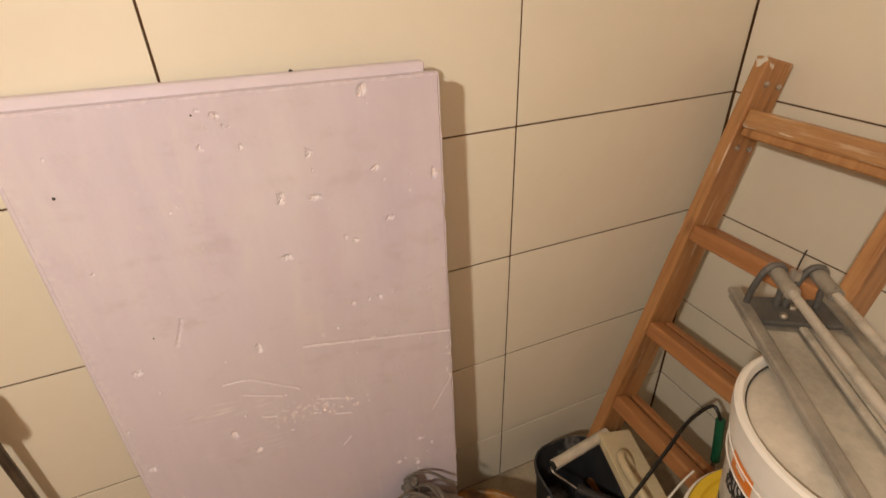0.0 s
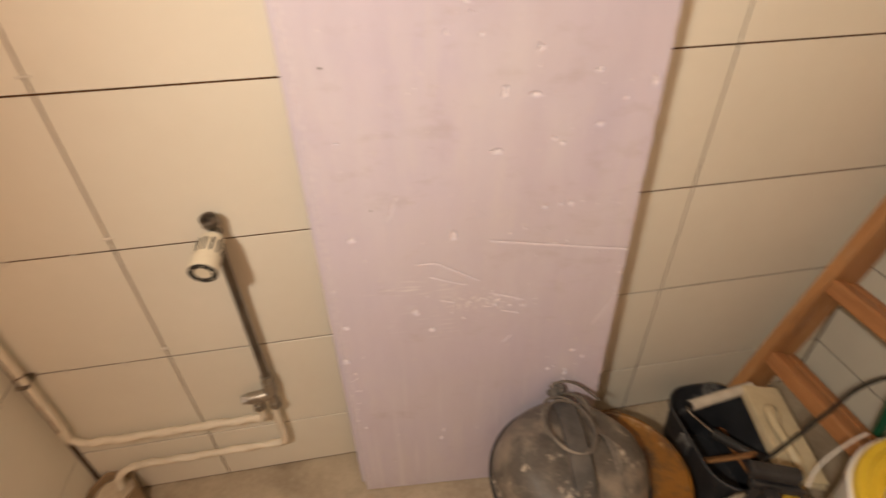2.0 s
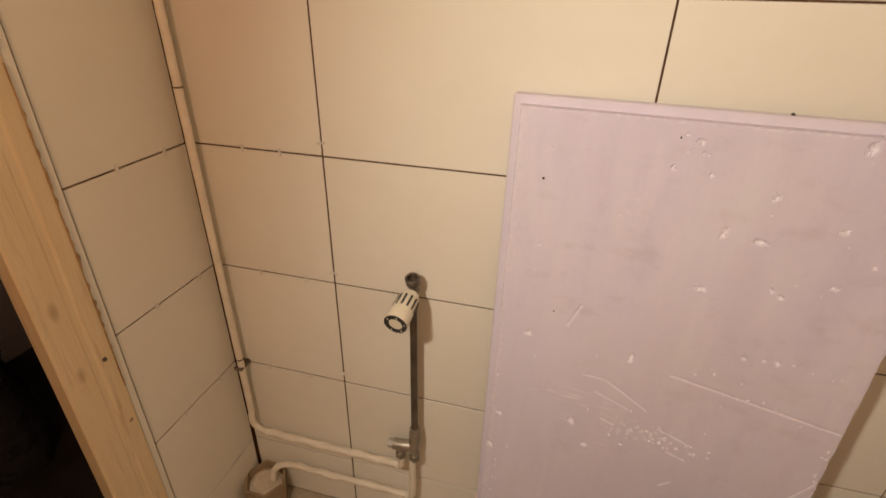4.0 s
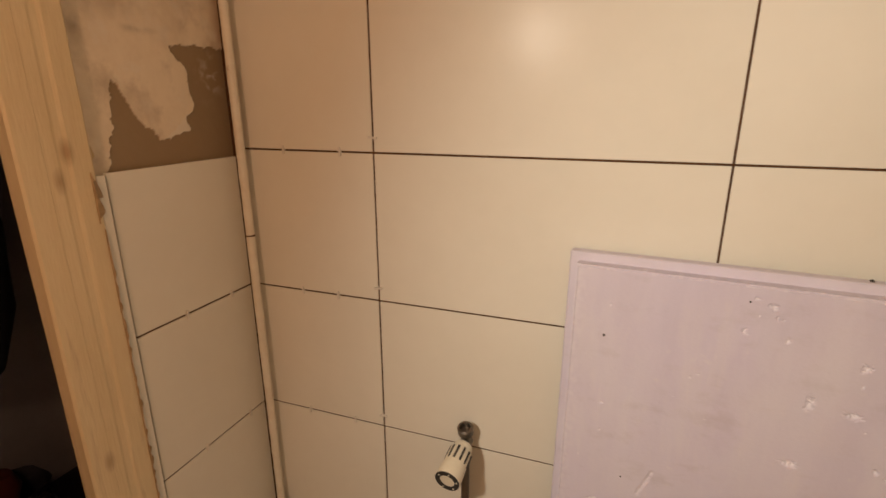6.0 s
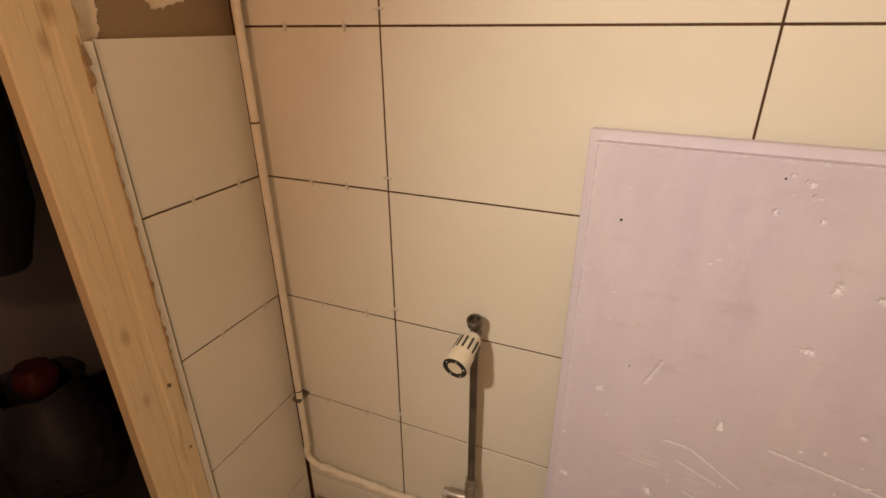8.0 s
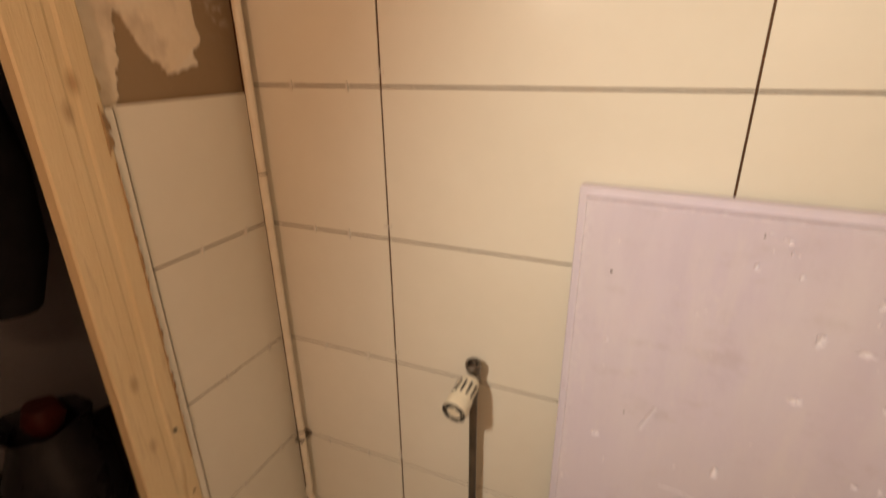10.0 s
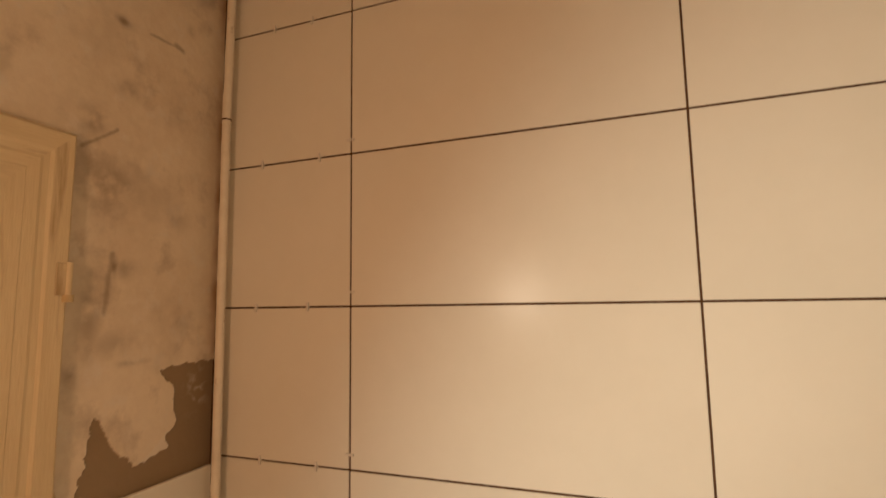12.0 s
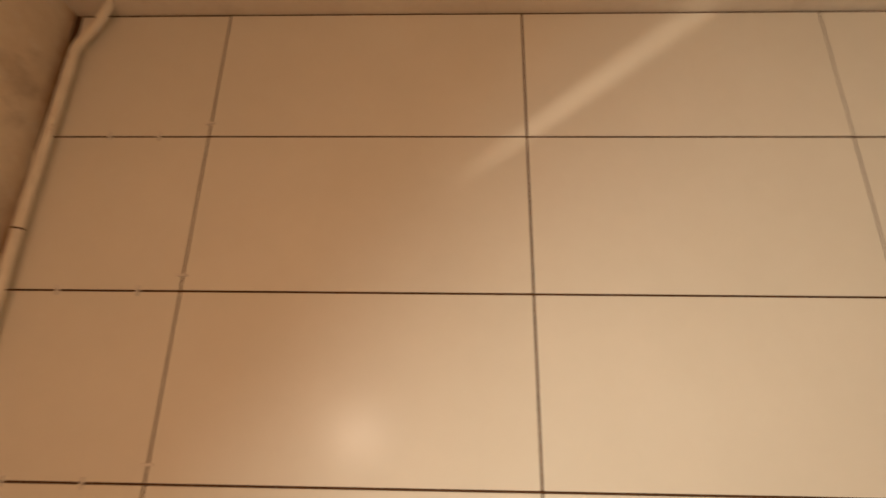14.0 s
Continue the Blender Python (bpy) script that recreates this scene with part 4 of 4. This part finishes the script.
def print_patch(s0, s1, z0, z1, n=14):
    bm = bmesh.new()
    cols = [[bm.verts.new((s0 + (s1 - s0) * i / n, z, 0)) for z in (z0, z1)] for i in range(n + 1)]
    for a, b in zip(cols, cols[1:]):
        bm.faces.new((a[0], b[0], b[1], a[1]))
    ret = bmesh.ops.extrude_face_region(bm, geom=bm.faces[:])
    for v in ret["geom"]:
        if isinstance(v, bmesh.types.BMVert):
            v.co.z += 0.0006
    return wrap(bm, 0.0006)


def lettering(text, s, z, size):
    cu = bpy.data.curves.new(text, "FONT")
    cu.body, cu.size, cu.align_x, cu.extrude, cu.resolution_u = text, size, "LEFT", 0.0003, 3
    cu.offset = 0.0012
    tmp = bpy.data.objects.new("tmp_text", cu)
    scene.collection.objects.link(tmp)
    bpy.context.view_layer.update()
    me = bpy.data.meshes.new_from_object(tmp)
    bm = bmesh.new()
    bm.from_mesh(me)
    bpy.data.objects.remove(tmp)
    bmesh.ops.subdivide_edges(bm, edges=[e for e in bm.edges if e.calc_length() > 0.008], cuts=2)
    bmesh.ops.triangulate(bm, faces=bm.faces)
    for v in bm.verts:
        v.co.x = v.co.x * 0.66 + s
        v.co.y += z
    return wrap(bm)


part("brand_block", print_patch(-0.028, 0.024, 0.254, 0.287), M_LABEL, up_b, "orange printed block")
part("brand_bar", wrap(box(bmesh.new(), -0.014, 0.010, 0.2685, 0.2730, 0.0, 0.0006), 0.0016), M_WHITEPL, up_b, "white printed bar")
part("lettering", lettering("BETON-", -0.030, 0.230, 0.026), M_INK, up_b, "black printed word")
part("lettering", lettering("KONTAKT", -0.034, 0.208, 0.026), M_INK, up_b, "black printed word")
for k in range(2):
    part("small_print", print_patch(-0.02, 0.045 - 0.02 * k, 0.163 - 0.008 * k, 0.166 - 0.008 * k), M_INK, up_b, "fine grey print line")
part("stripe", print_patch(-0.06, 0.16, 0.140, 0.148, 30), M_STRIPE, up_b, "dark green printed stripe")
part("paper_label", print_patch(0.135, 0.23, 0.15, 0.27, 20), M_DUSTLID, up_b, "worn paper label")

# ---- tile cutter lying on the bucket ----
CUT_A, CUT_B = Vector((1.441, -0.371)), Vector((1.255, -0.670))
dirv = (CUT_B - CUT_A).normalized()
ang = math.degrees(math.atan2(dirv.y, dirv.x))
cut = thing("tile_cutter", "dusty grey manual tile cutter with twin rods on a bucket lid", "tile cutter", pose(CUT_A.x, CUT_A.y, 0.8615, 0, 0, ang))
# local x runs along the rods, y to the ladder side
LEN, WID = 0.62, 0.165
bm = bmesh.new()
box(bm, 0.0, LEN, 0.0, WID, 0.0, 0.004, 0.001)
part("base_plate", bm, M_CUTTER, cut)
for y0 in (0.0, WID - 0.020):
    part("edge_rail", box(bmesh.new(), -0.01, LEN, y0, y0 + 0.020, 0.0042, 0.016, 0.003, 2), M_CUTTER, cut)
part("breaker_strip", box(bmesh.new(), 0.09, LEN, WID / 2 - 0.006, WID / 2 + 0.006, 0.0042, 0.012, 0.002), M_DUSTROD, cut, "dusty steel breaking strip")
part("rubber_pad", box(bmesh.new(), 0.10, LEN, 0.018, WID / 2 - 0.012, 0.0042, 0.0075, 0.001), M_PAD, cut, "dust covered rubber pad")
part("rubber_pad", box(bmesh.new(), 0.10, LEN, WID / 2 + 0.012, WID - 0.018, 0.0042, 0.0075, 0.001), M_PAD, cut, "dust covered rubber pad")
brk = part("end_bracket", box(bmesh.new(), 0.012, 0.085, 0.018, WID - 0.018, 0.0042, 0.013, 0.003, 2), M_CUTDARK, cut, "dark cast end bracket")
for y in (0.044, 0.1055):
    part("arch", tube(bmesh.new(), smooth_line([(0.036, y - 0.030, 0.010), (0.036, y - 0.026, 0.050), (0.034, y - 0.014, 0.083), (0.034, y + 0.002, 0.091), (0.034, y + 0.013, 0.080), (0.036, y + 0.017, 0.050), (0.036, y + 0.018, 0.010)], 6), 0.0055, 10), M_CUTDARK, cut, smooth=True)
    part("sleeve", rod(bmesh.new(), (0.026, y, 0.0785), (0.096, y, 0.0785), 0.0115, 16), M_CUTTER, cut, smooth=True)
    part("guide_rod", rod(bmesh.new(), (0.016, y, 0.0785), (LEN - 0.02, y, 0.0785), 0.0068, 16), M_DUSTROD, cut, "bright worn steel rod", smooth=True)
for x, y in ((0.045, 0.084), (0.070, 0.060), (0.024, 0.084)):
    part("screw", lathe(bmesh.new(), [(0, 0.008), (0.005, 0.007), (0.007, 0.003), (0.007, -0.002)], 12), M_STEEL, cut, m=pose(x, y, 0.013))
part("cable_tie", tube(bmesh.new(), smooth_line([(0.034, 0.074, 0.070), (0.028, 0.078, 0.092), (0.010, 0.092, 0.108)], 5), 0.0013, 6), M_RUBBER, cut)
part("end_block", box(bmesh.new(), LEN - 0.06, LEN - 0.01, 0.03, WID - 0.03, 0.0042, 0.088, 0.006, 2), M_CUTTER, cut)
part("hex_screw", rod(bmesh.new(), (0.034, 0.0745, 0.066), (0.034, 0.0745, 0.082), 0.009, 6), M_ROD, cut, "bright hexagonal screw head")

# ---- wet vacuum ----
vac = thing("vacuum_cleaner", "dusty grey workshop vacuum cleaner with an orange drum", "vacuum cleaner", pose(0.990, -0.312, 0))
part("drum", lathe(bmesh.new(), [(0.0, 0.0), (0.150, 0.0), (0.158, 0.01), (0.160, 0.215), (0.166, 0.222), (0.169, 0.232), (0.166, 0.245), (0.157, 0.248), (0.150, 0.243), (0.0, 0.240)], 56), M_ORANGE, vac, "dirty orange drum", smooth=True)
HM = pose(-0.125, -0.003, 0.2480) @ Matrix.Diagonal((1.05, 1.05, 0.92, 1))
bm = lathe(bmesh.new(), [(0.0, 0.0), (0.160, 0.0), (0.168, 0.008), (0.168, 0.028), (0.163, 0.034), (0.158, 0.040), (0.156, 0.060), (0.150, 0.080), (0.138, 0.108), (0.122, 0.128), (0.100, 0.142), (0.06, 0.150), (0.0, 0.152)], 72)
for v in bm.verts:
    if v.co.z > 0.045:
        a = math.atan2(v.co.y, v.co.x)
        lobe = max(0.0, math.cos(a - radians(165))) ** 6 + max(0.0, math.cos(a - radians(-5))) ** 6
        v.co.x *= 1 + 0.05 * lobe
        v.co.z += 0.006 * lobe - 0.010 * max(0.0, math.cos(a - radians(235))) ** 10
        v.co += v.co.normalized() * 0.0015 * noise.noise(v.co * 40)
head = part("motor_head", bm, M_GREYPL, vac, "grey motor head under plaster dust", smooth=True, m=HM)
part("seam", tube(bmesh.new(), [(0.1685 * math.cos(a), 0.1685 * math.sin(a), 0.031) for a in np.linspace(0, 2 * math.pi, 64, endpoint=False)], 0.0028, 8, closed=True), M_BLACK, head)


def strap_mesh(line, half, thick):
    """A flat moulded strap along a line, rounded across."""
    bm = bmesh.new()
    rows = []
    for q in smooth_line(line, 7):
        rows.append([bm.verts.new(q + Vector((half * x, 0, thick * z))) for x, z in ((-1, -1), (-1, 0.2), (-0.82, 0.8), (-0.3, 1), (0.3, 1), (0.82, 0.8), (1, 0.2), (1, -1))])
    for a, b in zip(rows, rows[1:]):
        for i in range(8):
            j = (i + 1) % 8
            bm.faces.new((a[i], a[j], b[j], b[i]))
    bm.faces.new(rows[0])
    bm.faces.new(rows[-1])
    return bm


part("carry_handle", strap_mesh([(0.014, 0.112, 0.130), (0.012, 0.094, 0.160), (0.006, 0.05, 0.174), (-0.002, -0.01, 0.176), (-0.010, -0.06, 0.171), (-0.014, -0.092, 0.158), (-0.015, -0.108, 0.130)], 0.0225, 0.008), M_STRAP, head, "dusty dark grey carrying strap", smooth=True)
for k, (rx, ry) in enumerate(((0.046, 0.063), (0.042, 0.058))):
    part("cable_loop", tube(bmesh.new(), [(-0.006 + 0.004 * k + rx * math.cos(a) - 0.01 * math.sin(a), 0.030 + ry * math.sin(a), 0.190 - 0.004 * k + 0.010 * math.sin(a + k)) for a in np.linspace(0, 2 * math.pi, 40, endpoint=False)], 0.0034, 8, closed=True), M_CABLE, head, "dusty coiled cable", smooth=True)
for k in range(4):
    x = 0.005 * k
    part("cable_strand", tube(bmesh.new(), smooth_line([(0.006 + x, 0.128 + 0.003 * k, 0.150 - 0.004 * k), (0.036 + x, 0.112 - 0.004 * k, 0.168 + 0.003 * (k % 2)), (0.050 + x * 0.6, 0.07, 0.167), (0.060 - x * 0.7, 0.024, 0.164),
         (0.066 + x * 0.9, -0.024, 0.158), (0.062 - x, -0.107 - 0.01 * k, 0.126 - 0.004 * k)], 7), 0.0025, 8), M_CABLE, head, smooth=True)
bm = bmesh.new()
bmesh.ops.create_icosphere(bm, subdivisions=3, radius=0.020)
for v in bm.verts:
    v.co = Vector((v.co.x * 0.9 + 0.008, v.co.y * 0.8 + 0.130, v.co.z * 1.0 + 0.160)) + v.co * 0.6 * noise.noise(v.co * 90)
part("plug", bm, M_STRAP, head, "dusty battered plug")
part("plug_cord", tube(bmesh.new(), smooth_line([(0.002, 0.146, 0.170), (0.03, 0.140, 0.180), (0.06, 0.130, 0.170), (0.10, 0.105, 0.138)], 6), 0.003, 8), M_CABLE, head, smooth=True)
part("front_slot", box(bmesh.new(), 0.02, 0.075, -0.128, -0.112, 0.112, 0.132, 0.004, 2), M_BLACK, head, "dark switch recess")
part("latch", box(bmesh.new(), -0.03, 0.03, -0.176, -0.155, -0.01, 0.05, 0.005, 2), M_BLACK, head)

# ---- roller bucket with tools ----
tub = thing("roller_bucket", "black plastic roller bucket holding rollers beside the ladder", "bucket", pose(1.324, -0.250, 0, 0, 0, -2))


def round_rect(w, d, r, z, n=6):
    pts = []
    for cx, cy, a0 in ((w - r, d - r, 0), (-w + r, d - r, 90), (-w + r, -d + r, 180), (w - r, -d + r, 270)):
        for i in range(n + 1):
            a = radians(a0 + 90 * i / n)
            pts.append((cx + r * math.cos(a), cy + r * math.sin(a), z))
    return pts


bm = bmesh.new()
levels = [(0.086, 0.125, 0.05, 0.0), (0.098, 0.146, 0.070, 0.196), (0.104, 0.152, 0.076, 0.199), (0.105, 0.153, 0.076, 0.213), (0.100, 0.148, 0.072, 0.215), (0.094, 0.142, 0.066, 0.190), (0.082, 0.121, 0.048, 0.008)]
rings = [[bm.verts.new(p) for p in round_rect(*lv)] for lv in levels]
for a, b in zip(rings, rings[1:]):
    for i in range(len(a)):
        j = (i + 1) % len(a)
        bm.faces.new((a[i], a[j], b[j], b[i]))
bm.faces.new(rings[0])
bm.faces.new(rings[-1])
part("shell", bm, M_TUB, tub, smooth=True)
for x in (-0.107, 0.107):
    part("handle_lug", box(bmesh.new(), x - 0.006, x + 0.006, -0.02, 0.02, 0.160, 0.207, 0.003, 2), M_TUB, tub)

roller = thing("paint_roller", "used cream paint roller resting across the bucket rim", "paint roller")
part("sleeve", tube(bmesh.new(), [Vector((1.273, -0.166, 0.222)).lerp(Vector((1.465, -0.145, 0.229)), i / 12) for i in range(13)], 0.0145, 18, 0.06), M_FLEECE, roller, smooth=True)
part("end_cap", rod(bmesh.new(), (1.264, -0.167, 0.222), (1.274, -0.166, 0.222), 0.012, 14), M_BLACK, roller)
part("wire_frame", tube(bmesh.new(), smooth_line([(1.264, -0.167, 0.222), (1.263, -0.181, 0.216), (1.288, -0.215, 0.202), (1.307, -0.243, 0.193)], 6), 0.0035, 8), M_DARKSTEEL, roller, smooth=True)
part("grip", tube(bmesh.new(), smooth_line([(1.3, -0.233, 0.195), (1.345, -0.274, 0.184), (1.39, -0.319, 0.181)], 6), 0.013, 14), M_BLACK, roller, "black plastic grip", smooth=True)

stick = thing("wooden_stick", "short stained wooden stirring stick in the bucket", "stick")
part("blade", box(bmesh.new(), -0.014, 0.014, -0.004, 0.004, -0.11, 0.12, 0.002), M_LADDER, stick, m=pose(1.29, -0.27, 0.125, 38, 20, 30))

flt = thing("sponge_float", "cream plastic sponge float with a loop handle", "float", pose(1.439, -0.287, 0.226, 0, 0, -15.5))
part("sponge", box(bmesh.new(), -0.046, 0.046, -0.135, 0.135, -0.010, 0.008, 0.004, 2), M_FOAM, flt, "yellowed sponge pad")
part("plate", box(bmesh.new(), -0.046, 0.046, -0.135, 0.135, 0.0085, 0.020, 0.004, 2), M_FLOAT, flt)
part("handle", tube(bmesh.new(), smooth_line([(-0.004, 0.016, 0.016), (-0.010, 0.030, 0.036), (-0.026, 0.036, 0.054), (-0.038, 0.018, 0.062), (-0.040, -0.02, 0.064), (-0.034, -0.07, 0.062), (-0.020, -0.108, 0.046), (-0.006, -0.114, 0.016)], 7), 0.011, 14), M_FLOAT, flt, "loop handle", smooth=True)

# ---- pump sprayer ----
spr = thing("pump_sprayer", "white pump sprayer bottle with a black trigger head", "sprayer", pose(1.205, -0.480, 0.0) @ Matrix.Diagonal((0.92, 0.92, 1.10, 1)))
part("bottle", lathe(bmesh.new(), [(0.0, 0.0), (0.066, 0.0), (0.072, 0.01), (0.074, 0.16), (0.070, 0.22), (0.055, 0.265), (0.034, 0.285), (0.028, 0.30), (0.0, 0.302)], 44), M_SPRAYB, spr, smooth=True)
part("neck_ring", lathe(bmesh.new(), [(0.030, 0.285), (0.036, 0.288), (0.037, 0.315), (0.030, 0.322), (0.018, 0.325), (0.016, 0.35), (0.0, 0.35)], 24), M_BLACK, spr, "ribbed black neck ring", smooth=True)
part("pump_bar", box(bmesh.new(), -0.050, 0.055, -0.016, 0.016, 0.360, 0.388, 0.009, 3), M_BLACK, spr, "black pump handle", m=pose(0.012, 0.030, 0, 0, 0, -22))
part("trigger_block", box(bmesh.new(), -0.048, 0.052, -0.010, 0.010, 0.338, 0.358, 0.005, 2), M_BLACK, spr, m=pose(0.016, 0.016, 0, 0, 0, -22))
part("trigger", tube(bmesh.new(), smooth_line([(0.06, -0.030, 0.335), (0.075, -0.05, 0.315), (0.082, -0.065, 0.26)], 6), 0.007, 10), M_BLACK, spr, smooth=True)
part("nozzle", rod(bmesh.new(), (0.0, -0.03, 0.325), (-0.005, -0.065, 0.322), 0.011, 14), M_BLACK, spr, smooth=True)

# ---- cord with green grip ----
cord = thing("corded_tool", "thin black cord arching to a green hand grip", "tool")
part("cord", tube(bmesh.new(), smooth_line([(1.288, -0.374, 0.275), (1.321, -0.371, 0.31), (1.462, -0.331, 0.37), (1.547, -0.306, 0.405), (1.624, -0.3, 0.42), (1.634, -0.316, 0.412), (1.636, -0.33, 0.388)], 8), 0.0045, 10), M_RUBBER, cord, smooth=True)
part("grip", tube(bmesh.new(), [(1.637, -0.327, 0.393), (1.637, -0.335, 0.35), (1.636, -0.345, 0.295), (1.637, -0.349, 0.265)], 0.0112, 16), M_GREEN, cord, "green plastic grip", smooth=True)
part("shank", rod(bmesh.new(), (1.637, -0.347, 0.27), (1.647, -0.359, 0.0), 0.006, 10), M_STEEL, cord, smooth=True)


bit = thing("drill_bit", "dark twisted mixing rod leaning beside the sprayer", "tool")
BIT_A, BIT_B = Vector((1.3, -0.471, 0.345)), Vector((1.343, -0.53, 0.19))
BIT_FOOT = BIT_A.lerp(BIT_B, 1.0) + (BIT_B - BIT_A) * (BIT_B.z / (BIT_A.z - BIT_B.z))
part("shaft", rod(bmesh.new(), BIT_A, BIT_FOOT, 0.0055, 10), M_DARKSTEEL, bit, smooth=True)
part("spiral", tube(bmesh.new(), [BIT_A.lerp(BIT_FOOT, 0.03 + 0.004 * k) + Vector((0.0065 * math.cos(k * 0.55), 0.0065 * math.sin(k * 0.55), 0)) for k in range(120)], 0.0032, 6), M_DARKSTEEL, bit, "worn spiral flute", smooth=True)

yel = thing("yellow_cup", "small yellow plastic cup standing beside the sprayer", "cup", pose(1.372, -0.452, 0))
part("shell", lathe(bmesh.new(), [(0.0, 0.0), (0.024, 0.0), (0.032, 0.20), (0.034, 0.202), (0.034, 0.21), (0.029, 0.21), (0.022, 0.01), (0.0, 0.01)], 28), M_YELLOW, yel, smooth=True)
part("rim", tube(bmesh.new(), [(0.0335 * math.cos(a), 0.0335 * math.sin(a), 0.208) for a in np.linspace(0, 2 * math.pi, 32, endpoint=False)], 0.0025, 8, closed=True), M_YELLOW, yel, smooth=True)

# ---- wall tiles, each a piece of its own ----
TILE_MESH = {}


def tile_mesh(w, h):
    key = (round(w, 4), round(h, 4))
    if key not in TILE_MESH:
        TILE_MESH[key] = mesh_of("tile", box(bmesh.new(), 0, key[0], 0, TH - 0.0005, 0, key[1], 0.0008), M_TILE)
    return TILE_MESH[key]


rnd = random.Random(21)


def lay(parent, spans, levels, m):
    """Tiles between the joint lines; m turns the wall's (along, out, up) into the room."""
    for a0, a1 in zip(spans, spans[1:]):
        for z0, z1 in zip(levels, levels[1:]):
            g0, g1 = GAP / 2, GAP / 2
            ob = new("tile", tile_mesh(a1 - a0 - g0 - g1, z1 - z0 - GAP))
            ob.parent = parent
            ob.matrix_basis = m @ pose(a0 + g0, rnd.uniform(-0.0004, 0.0004), z0 + GAP / 2, rnd.uniform(-0.05, 0.05), 0, rnd.uniform(-0.04, 0.04))


LEVELS = [0.004] + [J0 + JH * k for k in range(-4, 4)] + [ZC - 0.003]
lay(wall_back, [X0 + 0.002, 0.0, 0.6065, 1.208, X1 - 0.001], LEVELS, pose(0, 0, 0))
lay(wall_right, [0.002, 0.604, 1.207, -Y1 - 0.005], LEVELS, pose(X1, 0, 0, 0, 0, -90))
lay(wall_left, [-0.2985, -0.008], LEVELS[:5] + [1.396], pose(X0, 0, 0, 0, 0, 90))

# plastic spacers left in the joints
SPM = mesh_of("tile_spacer", box(bmesh.new(), -0.0022, 0.0022, -0.0035, TH - 0.001, -0.009, 0.009, 0.0006), M_SPACER)
spots = []
for k in range(-3, 4):
    zz = J0 + JH * k
    for x in (-0.205 + 0.02 * math.sin(k * 5), -0.085 + 0.012 * math.cos(k * 3)):
        spots.append((x, zz, 0))
    spots.append((0.0, zz + 0.028, 90))
for x, zz, r in spots:
    ob = new("tile_spacer", SPM)
    ob.parent = wall_back
    ob.matrix_basis = pose(x, 0, zz, 0, r + rnd.uniform(-8, 8), 0)
for k in range(-3, 0):
    for y in (-0.20, -0.075):
        ob = new("tile_spacer", SPM)
        ob.parent = wall_left
        ob.matrix_basis = pose(X0, y + rnd.uniform(-0.02, 0.02), J0 + JH * k, 0, 0, 90)
